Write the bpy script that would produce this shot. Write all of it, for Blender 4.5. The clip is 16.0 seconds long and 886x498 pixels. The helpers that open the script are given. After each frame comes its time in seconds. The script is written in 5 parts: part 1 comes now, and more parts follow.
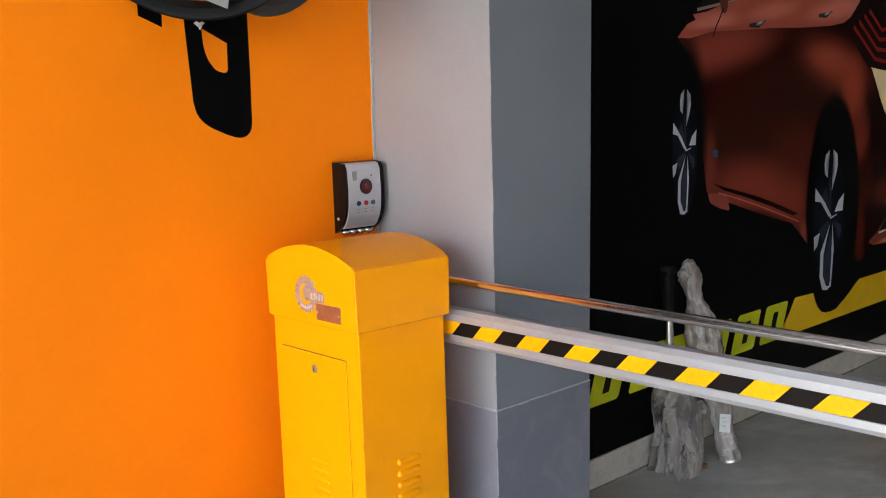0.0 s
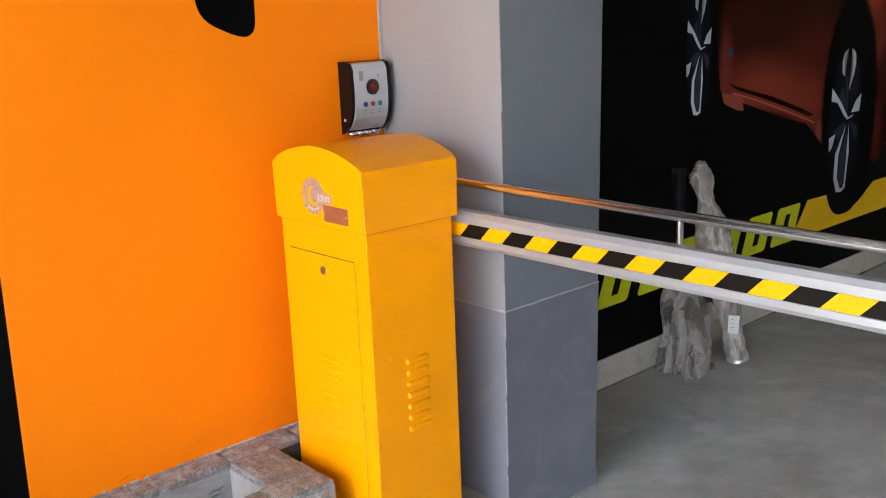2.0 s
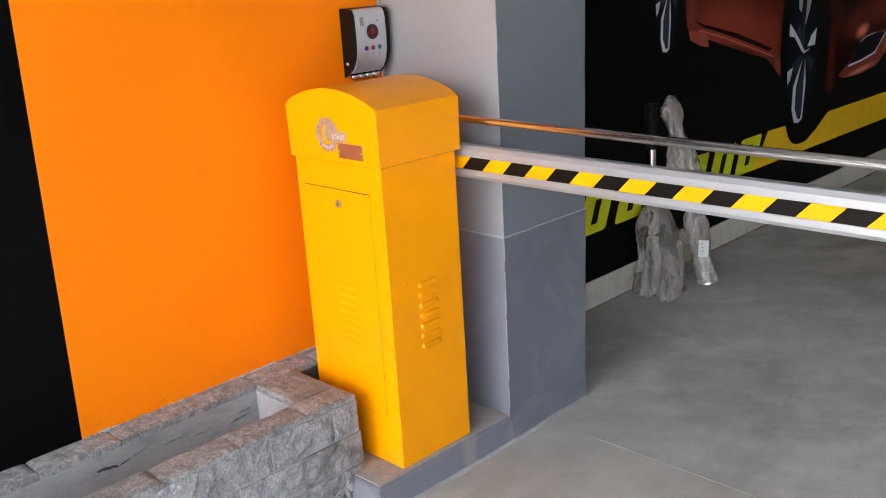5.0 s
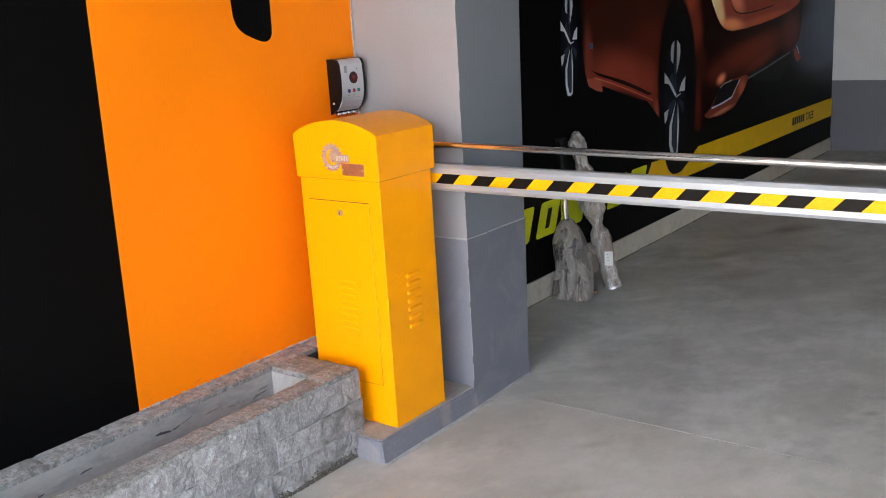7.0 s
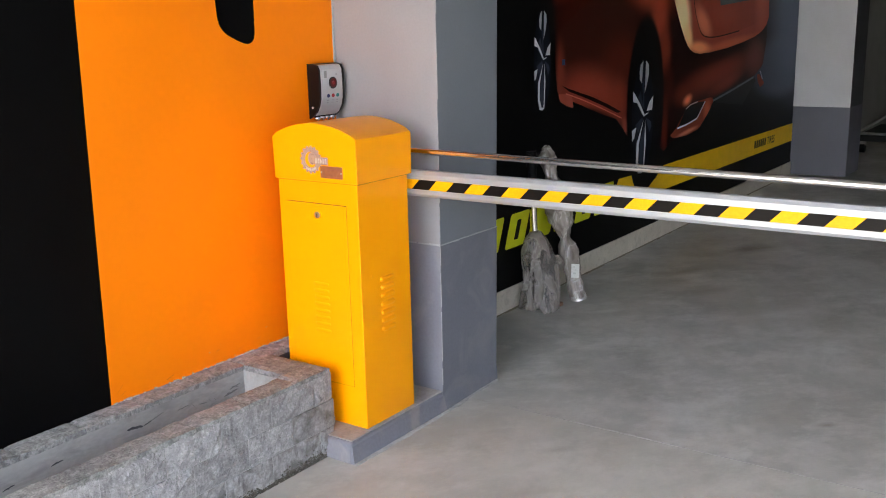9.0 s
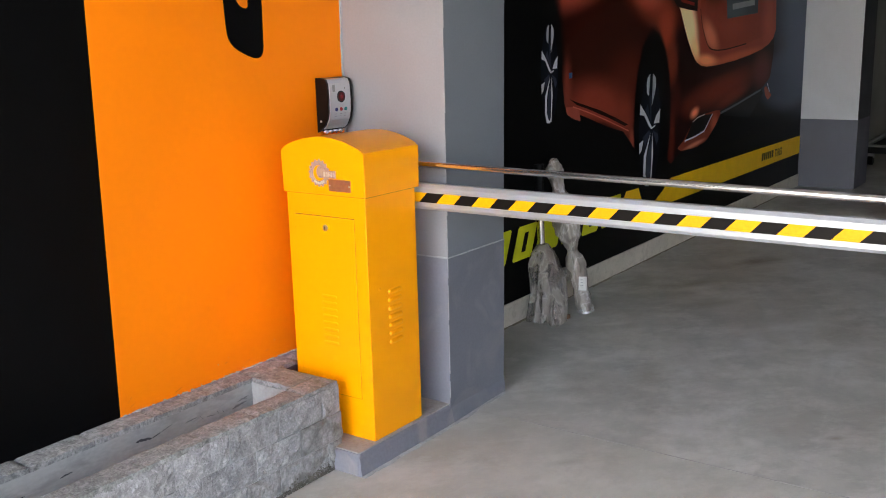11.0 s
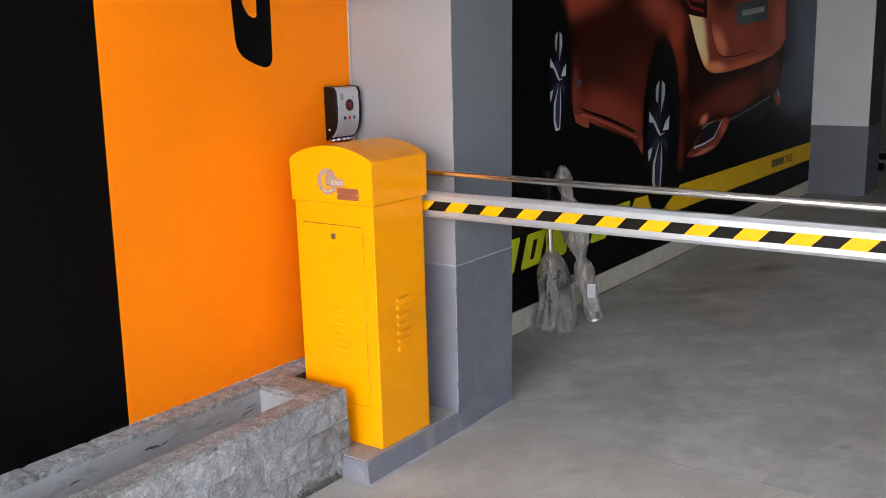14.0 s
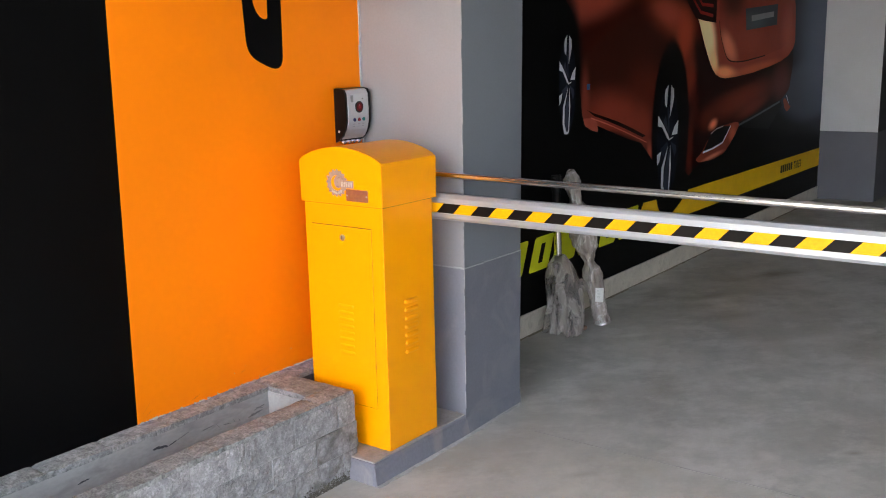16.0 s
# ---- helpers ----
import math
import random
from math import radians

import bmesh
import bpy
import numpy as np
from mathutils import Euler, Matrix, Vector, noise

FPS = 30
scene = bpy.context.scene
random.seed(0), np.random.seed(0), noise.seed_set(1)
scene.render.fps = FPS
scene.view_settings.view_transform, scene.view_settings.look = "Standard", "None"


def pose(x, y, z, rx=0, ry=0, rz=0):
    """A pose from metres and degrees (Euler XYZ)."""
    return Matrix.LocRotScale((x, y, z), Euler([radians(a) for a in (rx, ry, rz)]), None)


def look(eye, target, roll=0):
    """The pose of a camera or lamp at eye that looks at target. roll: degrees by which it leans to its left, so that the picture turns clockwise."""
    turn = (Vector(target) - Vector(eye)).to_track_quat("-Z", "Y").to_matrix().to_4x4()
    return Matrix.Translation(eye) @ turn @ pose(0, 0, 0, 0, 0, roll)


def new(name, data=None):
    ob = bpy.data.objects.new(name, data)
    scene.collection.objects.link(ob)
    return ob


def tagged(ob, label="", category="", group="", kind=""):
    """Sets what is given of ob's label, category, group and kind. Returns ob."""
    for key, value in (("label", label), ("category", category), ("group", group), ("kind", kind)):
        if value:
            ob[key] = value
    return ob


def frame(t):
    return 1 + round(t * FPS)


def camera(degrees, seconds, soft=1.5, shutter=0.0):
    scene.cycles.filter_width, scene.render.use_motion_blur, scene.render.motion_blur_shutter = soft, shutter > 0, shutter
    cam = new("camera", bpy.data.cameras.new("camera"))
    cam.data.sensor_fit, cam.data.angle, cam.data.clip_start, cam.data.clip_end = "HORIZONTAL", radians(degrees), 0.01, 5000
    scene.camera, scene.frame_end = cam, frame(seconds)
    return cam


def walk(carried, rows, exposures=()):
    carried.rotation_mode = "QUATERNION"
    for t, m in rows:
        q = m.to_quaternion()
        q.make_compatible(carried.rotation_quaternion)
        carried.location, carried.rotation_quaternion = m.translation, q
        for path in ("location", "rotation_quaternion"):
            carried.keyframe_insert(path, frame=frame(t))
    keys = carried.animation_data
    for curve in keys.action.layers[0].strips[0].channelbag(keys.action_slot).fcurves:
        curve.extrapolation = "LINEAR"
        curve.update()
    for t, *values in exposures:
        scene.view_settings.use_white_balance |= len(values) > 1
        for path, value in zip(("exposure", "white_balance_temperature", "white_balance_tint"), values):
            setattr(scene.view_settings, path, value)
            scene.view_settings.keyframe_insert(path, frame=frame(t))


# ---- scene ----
cam = camera(49.7, 16.0, soft=1.03)
PATH = [
    (0, (-1.323, -1.722, 1.42), (0.025, -0.27, 1.142), -1.9),
    (0.5, (-1.314, -1.73, 1.434), (0.03, -0.277, 1.148), -1.7),
    (1, (-1.311, -1.728, 1.431), (0.033, -0.276, 1.141), -1.7),
    (1.5, (-1.311, -1.73, 1.425), (0.024, -0.277, 1.101), -1.9),
    (1.8, (-1.314, -1.74, 1.426), (-0.001, -0.29, 1.01), -2.2),
    (2, (-1.307, -1.719, 1.406), (-0.008, -0.273, 0.936), -2.3),
    (2.2, (-1.299, -1.712, 1.401), (-0.021, -0.266, 0.875), -2.5),
    (2.5, (-1.302, -1.704, 1.389), (-0.048, -0.261, 0.804), -2.3),
    (2.7, (-1.299, -1.697, 1.399), (-0.054, -0.262, 0.774), -2.1),
    (3, (-1.305, -1.695, 1.381), (-0.068, -0.259, 0.742), -2.3),
    (3.2, (-1.304, -1.69, 1.372), (-0.079, -0.245, 0.73), -2.6),
    (5.3, (-1.657, -1.832, 1.425), (-0.283, -0.491, 0.864), -2.7),
    (5.5, (-1.741, -1.875, 1.425), (-0.35, -0.543, 0.888), -1.6),
    (5.7, (-1.825, -1.943, 1.424), (-0.424, -0.607, 0.922), -0.6),
    (6, (-1.949, -2.042, 1.414), (-0.533, -0.712, 0.937), 0.3),
    (6.2, (-2.018, -2.055, 1.428), (-0.585, -0.74, 0.962), -0.4),
    (6.3, (-2.048, -2.042, 1.436), (-0.603, -0.739, 0.973), -0.9),
    (6.5, (-2.119, -2.019, 1.448), (-0.629, -0.753, 1.026), -1.5),
    (6.7, (-2.208, -2.028, 1.425), (-0.682, -0.808, 0.998), -3.2),
    (6.8, (-2.235, -2.017, 1.418), (-0.707, -0.809, 0.967), -3.7),
    (7, (-2.274, -1.987, 1.438), (-0.734, -0.804, 0.958), -3.6),
    (7.2, (-2.308, -1.996, 1.435), (-0.747, -0.836, 0.965), -3.0),
    (7.3, (-2.313, -1.996, 1.427), (-0.748, -0.84, 0.964), -2.5),
    (7.5, (-2.326, -2.001, 1.424), (-0.764, -0.836, 0.972), -1.6),
    (7.7, (-2.33, -2.003, 1.438), (-0.766, -0.842, 0.984), -1.7),
    (8, (-2.34, -1.999, 1.426), (-0.756, -0.867, 0.967), -1.7),
    (8.5, (-2.348, -1.985, 1.417), (-0.753, -0.866, 0.963), -1.4),
    (11, (-2.361, -1.993, 1.423), (-0.77, -0.857, 0.996), -1.5),
    (11.5, (-2.357, -1.985, 1.42), (-0.769, -0.844, 0.997), -1.6),
    (12, (-2.355, -1.99, 1.421), (-0.771, -0.844, 0.999), -1.7),
    (12.5, (-2.357, -1.98, 1.425), (-0.773, -0.835, 1.002), -1.6),
    (13, (-2.355, -1.996, 1.423), (-0.777, -0.842, 1.002), -1.6),
    (13.5, (-2.357, -1.992, 1.427), (-0.778, -0.839, 1.009), -1.6),
    (14, (-2.359, -2.002, 1.433), (-0.779, -0.848, 1.018), -1.6),
    (14.5, (-2.367, -1.993, 1.423), (-0.783, -0.84, 1.021), -1.6),
    (15, (-2.364, -1.999, 1.423), (-0.784, -0.84, 1.023), -1.5),
    (15.5, (-2.362, -1.99, 1.425), (-0.783, -0.831, 1.019), -1.3),
    (16, (-2.364, -1.995, 1.426), (-0.79, -0.829, 1.02), -1.3),
]
EXPOSURES = [(0, 3.22), (1.3, 3.24), (2.3, 3.34), (8.5, 3.31), (11, 3.28), (16, 3.24)]
walk(cam, [(t, look(eye, target, roll)) for t, eye, target, roll in PATH], EXPOSURES)

# ---- light ----
world = bpy.data.worlds.new("world")
scene.world = world
world.use_nodes = True
wn, wl = world.node_tree.nodes, world.node_tree.links
sky = wn.new("ShaderNodeTexSky")
sky.sky_type = "NISHITA"
sky.sun_disc = False
sky.sun_elevation, sky.sun_rotation = radians(48), radians(-75)
sky.air_density, sky.dust_density, sky.ozone_density = 1.0, 2.6, 1.2
wl.new(sky.outputs[0], wn["Background"].inputs[0])
wn["Background"].inputs[1].default_value = 0.15
sun = new("sun", bpy.data.lights.new("sun", "SUN"))
sun.data.energy, sun.data.angle, sun.data.color = 1.35, radians(14), (1.0, 0.98, 0.955)
sun.matrix_world = look((-10, -1.2, 12), (0, 0, 0))


# ---- materials ----
def ramp(nt, stops):
    n = nt.nodes.new("ShaderNodeValToRGB")
    el = n.color_ramp.elements
    while len(el) < len(stops):
        el.new(0.5)
    for e, (p, c) in zip(el, stops):
        e.position, e.color = p, (*c, 1)
    return n


def scaled(c, f):
    return tuple(min(1.0, v * f) for v in c)


def surface(name, base, rough=0.5, metal=0.0, large=0.12, fine=0.08, large_size=0.5, fine_size=0.01,
            bump=0.15, bump_size=None, rough_var=0.1, stain=None, stain_size=0.4, stain_amount=0.5, per_object=0.0, coat=0.0, pale=None, pale_size=0.2, pale_amount=0.4,
            stretch=(1, 1, 1), spec=0.5):
    """A painted, stone or metal surface with variation at two scales and fine relief."""
    m = bpy.data.materials.new(name)
    m.use_nodes = True
    nt = m.node_tree
    bs = nt.nodes["Principled BSDF"]
    tc = nt.nodes.new("ShaderNodeTexCoord")
    mp = nt.nodes.new("ShaderNodeMapping")
    mp.inputs["Scale"].default_value = stretch
    nt.links.new(tc.outputs["Object"], mp.inputs["Vector"])
    co = mp.outputs["Vector"]
    if per_object:
        oi = nt.nodes.new("ShaderNodeObjectInfo")
        add = nt.nodes.new("ShaderNodeVectorMath")
        add.operation = "ADD"
        mul = nt.nodes.new("ShaderNodeMath")
        mul.operation = "MULTIPLY"
        mul.inputs[1].default_value = 37.0
        nt.links.new(oi.outputs["Random"], mul.inputs[0])
        nt.links.new(co, add.inputs[0])
        nt.links.new(mul.outputs[0], add.inputs[1])
        co = add.outputs[0]

    def noisy(size, detail=5, dist=0.0):
        n = nt.nodes.new("ShaderNodeTexNoise")
        n.inputs["Scale"].default_value = 1.0 / size
        n.inputs["Detail"].default_value = detail
        n.inputs["Distortion"].default_value = dist
        nt.links.new(co, n.inputs["Vector"])
        return n.outputs["Fac"]

    def mixed(fac, a, b, blend="MIX"):
        n = nt.nodes.new("ShaderNodeMix")
        n.data_type, n.blend_type = "RGBA", blend
        for sock, v in ((n.inputs[0], fac), (n.inputs[6], a), (n.inputs[7], b)):
            if hasattr(v, "node"):
                nt.links.new(v, sock)
            elif isinstance(v, tuple):
                sock.default_value = (*v, 1)
            else:
                sock.default_value = v
        return n.outputs[2]

    r1 = ramp(nt, [(0.3, scaled(base, 1 - large)), (0.7, scaled(base, 1 + large))])
    nt.links.new(noisy(large_size, 4, 0.6), r1.inputs[0])
    r2 = ramp(nt, [(0.25, (1 - fine * 2,) * 3), (0.75, (1.0,) * 3)])
    nt.links.new(noisy(fine_size, 6), r2.inputs[0])
    col = mixed(1.0, r1.outputs[0], r2.outputs[0], "MULTIPLY")
    if stain:
        rs = ramp(nt, [(0.52, (0, 0, 0)), (0.68, (stain_amount,) * 3)])
        nt.links.new(noisy(stain_size, 8, 1.2), rs.inputs[0])
        col = mixed(rs.outputs[0], col, stain)
    if pale:
        rp = ramp(nt, [(0.50, (0, 0, 0)), (0.66, (pale_amount,) * 3)])
        nt.links.new(noisy(pale_size, 7, 0.8), rp.inputs[0])
        col = mixed(rp.outputs[0], col, pale)
    if per_object:
        pr = ramp(nt, [(0.0, (1 - per_object,) * 3), (1.0, (1 + per_object,) * 3)])
        nt.links.new(oi.outputs["Random"], pr.inputs[0])
        col = mixed(1.0, col, pr.outputs[0], "MULTIPLY")
    nt.links.new(col, bs.inputs["Base Color"])
    bs.inputs["Metallic"].default_value = metal
    mr = nt.nodes.new("ShaderNodeMapRange")
    mr.inputs["To Min"].default_value = max(0.03, rough - rough_var)
    mr.inputs["To Max"].default_value = min(1, rough + rough_var)
    nt.links.new(noisy(large_size * 0.37, 6), mr.inputs["Value"])
    nt.links.new(mr.outputs[0], bs.inputs["Roughness"])
    bs.inputs["Coat Weight"].default_value = coat
    bs.inputs["Specular IOR Level"].default_value = spec
    if bump:
        b = nt.nodes.new("ShaderNodeBump")
        b.inputs["Strength"].default_value = bump
        b.inputs["Distance"].default_value = 0.004
        nt.links.new(noisy(bump_size or fine_size, 8), b.inputs["Height"])
        nt.links.new(b.outputs[0], bs.inputs["Normal"])
    return m


def printed(name, base, blobs=(), rough=0.42):
    """Printed film: a base ink with airbrushed soft ellipses (x, z, rx, rz, turn, colour, strength)."""
    m = bpy.data.materials.new(name)
    m.use_nodes = True
    nt = m.node_tree
    bs = nt.nodes["Principled BSDF"]
    bs.inputs["Roughness"].default_value = rough
    bs.inputs["Specular IOR Level"].default_value = 0.05
    tc = nt.nodes.new("ShaderNodeTexCoord")
    grain = nt.nodes.new("ShaderNodeTexNoise")
    grain.inputs["Scale"].default_value = 9
    nt.links.new(tc.outputs["Object"], grain.inputs["Vector"])
    g = ramp(nt, [(0.3, scaled(base, 0.95)), (0.7, scaled(base, 1.05))])
    nt.links.new(grain.outputs["Fac"], g.inputs[0])
    col = g.outputs[0]
    for x, z, rx, rz, turn, c, amount, *hard in blobs:
        mp = nt.nodes.new("ShaderNodeMapping")
        mp.vector_type = "TEXTURE"
        mp.inputs["Location"].default_value = (x, 0.45, z)
        mp.inputs["Rotation"].default_value = (0, radians(-turn), 0)
        mp.inputs["Scale"].default_value = (rx, 100, rz)
        nt.links.new(tc.outputs["Object"], mp.inputs["Vector"])
        ln = nt.nodes.new("ShaderNodeVectorMath")
        ln.operation = "LENGTH"
        nt.links.new(mp.outputs[0], ln.inputs[0])
        mr = nt.nodes.new("ShaderNodeMapRange")
        mr.interpolation_type = "SMOOTHERSTEP"
        for key, v in (("From Min", hard[0] if hard else 0.05), ("From Max", 1.0), ("To Min", amount), ("To Max", 0.0)):
            mr.inputs[key].default_value = v
        nt.links.new(ln.outputs["Value"], mr.inputs["Value"])
        mx = nt.nodes.new("ShaderNodeMix")
        mx.data_type = "RGBA"
        nt.links.new(mr.outputs[0], mx.inputs[0])
        nt.links.new(col, mx.inputs[6])
        mx.inputs[7].default_value = (*c, 1)
        col = mx.outputs[2]
    nt.links.new(col, bs.inputs["Base Color"])
    return m


def tone(r, g, b, light=0.60):
    """Ink for a printed colour given in display values."""
    lin = [((v / 255 + 0.055) / 1.055) ** 2.4 / light for v in (r, g * 1.06, b * 1.19)]
    return tuple(max(0.0015, v - 0.005) for v in lin)


def wrap_film(name, thin=0.35, thick=0.8, shade=1.0):
    """Clear crumpled plastic wrap, milky where it folds, with sharp creases and a fine cell pattern."""
    m = bpy.data.materials.new(name)
    m.use_nodes = True
    nt = m.node_tree
    bs = nt.nodes["Principled BSDF"]
    tc = nt.nodes.new("ShaderNodeTexCoord")
    mp = nt.nodes.new("ShaderNodeMapping")
    mp.inputs["Scale"].default_value = (1, 1, 0.45)
    nt.links.new(tc.outputs["Object"], mp.inputs["Vector"])

    def crease(scale, dist, source):
        n = nt.nodes.new("ShaderNodeTexNoise")
        n.inputs["Scale"].default_value, n.inputs["Detail"].default_value, n.inputs["Distortion"].default_value = scale, 4, dist
        nt.links.new(source, n.inputs["Vector"])
        sub = nt.nodes.new("ShaderNodeMath")
        sub.operation, sub.inputs[1].default_value = "SUBTRACT", 0.5
        nt.links.new(n.outputs["Fac"], sub.inputs[0])
        ab = nt.nodes.new("ShaderNodeMath")
        ab.operation = "ABSOLUTE"
        nt.links.new(sub.outputs[0], ab.inputs[0])
        return ab.outputs[0], n.outputs["Fac"]

    ridge, broad = crease(15, 0.6, mp.outputs["Vector"])
    ridge2, fine = crease(30, 1.2, tc.outputs["Object"])
    r = ramp(nt, [(0.0, scaled((0.60, 0.55, 0.515), shade)), (0.03, scaled((0.41, 0.36, 0.33), shade)), (0.2, scaled((0.27, 0.23, 0.205), shade))])
    nt.links.new(ridge, r.inputs[0])
    nt.links.new(r.outputs[0], bs.inputs["Base Color"])
    bs.inputs["Roughness"].default_value = 0.24
    cells = nt.nodes.new("ShaderNodeTexVoronoi")
    cells.inputs["Scale"].default_value = 130
    nt.links.new(tc.outputs["Object"], cells.inputs["Vector"])
    before = None
    for height, strength, distance in ((ridge, 0.6, 0.02), (ridge2, 0.5, 0.01), (cells.outputs["Distance"], 0.2, 0.002)):
        b = nt.nodes.new("ShaderNodeBump")
        b.inputs["Strength"].default_value, b.inputs["Distance"].default_value = strength, distance
        nt.links.new(height, b.inputs["Height"])
        if before:
            nt.links.new(before, b.inputs["Normal"])
        before = b.outputs[0]
    nt.links.new(before, bs.inputs["Normal"])
    tr = nt.nodes.new("ShaderNodeBsdfTransparent")
    mix = nt.nodes.new("ShaderNodeMixShader")
    mr = nt.nodes.new("ShaderNodeMapRange")
    for key, v in (("From Min", 0.35), ("From Max", 0.62), ("To Min", thin), ("To Max", thick)):
        mr.inputs[key].default_value = v
    nt.links.new(broad, mr.inputs["Value"])
    nt.links.new(mr.outputs[0], mix.inputs[0])
    nt.links.new(tr.outputs[0], mix.inputs[1])
    nt.links.new(bs.outputs[0], mix.inputs[2])
    nt.links.new(mix.outputs[0], nt.nodes["Material Output"].inputs[0])
    return m


ORANGE = surface("orange_wall_paint", (0.95, 0.226, 0.002), 0.5, spec=0.14, large=0.04, fine=0.012, large_size=0.9, fine_size=0.02, bump=0.04, stain=(0.62, 0.16, 0.02), stain_size=0.5, stain_amount=0.08)
SCUFF = surface("brown_scuff", (0.76, 0.178, 0.005), 0.7, large=0.2, bump=0)
BLACK_WALL = surface("black_wall_paint", (0.0024, 0.0024, 0.0026), 0.55, spec=0.06, large=0.2, fine=0.1, bump=0.06, fine_size=0.006)
GLYPH_BLACK = surface("black_vinyl", (0.0028, 0.0027, 0.003), 0.45, spec=0.04, large=0.1, bump=0.0)
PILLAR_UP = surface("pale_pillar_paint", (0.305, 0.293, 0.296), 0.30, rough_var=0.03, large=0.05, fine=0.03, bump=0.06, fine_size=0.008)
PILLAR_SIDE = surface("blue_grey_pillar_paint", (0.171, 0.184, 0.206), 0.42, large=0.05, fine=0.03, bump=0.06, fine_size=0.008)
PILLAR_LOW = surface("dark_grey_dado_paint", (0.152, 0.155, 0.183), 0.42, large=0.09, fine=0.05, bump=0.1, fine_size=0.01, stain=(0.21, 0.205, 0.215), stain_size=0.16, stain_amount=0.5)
# Lighter copy of the dado paint; the front's sheen is put into its colour.
PILLAR_LOW_LIT = surface("lit_dado_front", (0.215, 0.213, 0.242), 0.38, large=0.09, fine=0.05, bump=0.1, fine_size=0.01, stain=(0.30, 0.29, 0.30), stain_size=0.16, stain_amount=0.45)
FAR_UP = surface("whitish_pillar_paint", (0.60, 0.60, 0.645), 0.4, large=0.05, fine=0.03, bump=0.05, fine_size=0.01)
# Near-black colour stands in for the unlit side of the far pillar.
FAR_SIDE_SHADE = surface("shaded_pillar_side", (0.045, 0.048, 0.062), 0.5, large=0.1, fine=0.05, bump=0.05)
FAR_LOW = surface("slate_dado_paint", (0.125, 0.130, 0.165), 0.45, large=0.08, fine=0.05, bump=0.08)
CAULK = surface("white_filler", (0.42, 0.42, 0.42), 0.7, bump=0.3)
RESIDUE = surface("white_plaster_crumbs", (0.50, 0.48, 0.46), 0.8, large=0.3, large_size=0.02, bump=0.3)
WORN = surface("worn_pale_edge", (0.31, 0.31, 0.315), 0.6, large=0.2, large_size=0.05, bump=0.2)
PLINTH = surface("grey_plinth_paint", (0.192, 0.190, 0.222), 0.5, large=0.12, fine=0.08, bump=0.15, fine_size=0.01, stain=(0.33, 0.29, 0.25), stain_size=0.16, stain_amount=0.45)
FILLET = surface("dusty_cement_fillet", (0.37, 0.36, 0.35), 0.75, large=0.15, fine=0.12, large_size=0.06, bump=0.25)
PLINTH_TOP = surface("dusty_plinth_top", (0.36, 0.328, 0.30), 0.7, large=0.18, fine=0.12, large_size=0.12, bump=0.2)
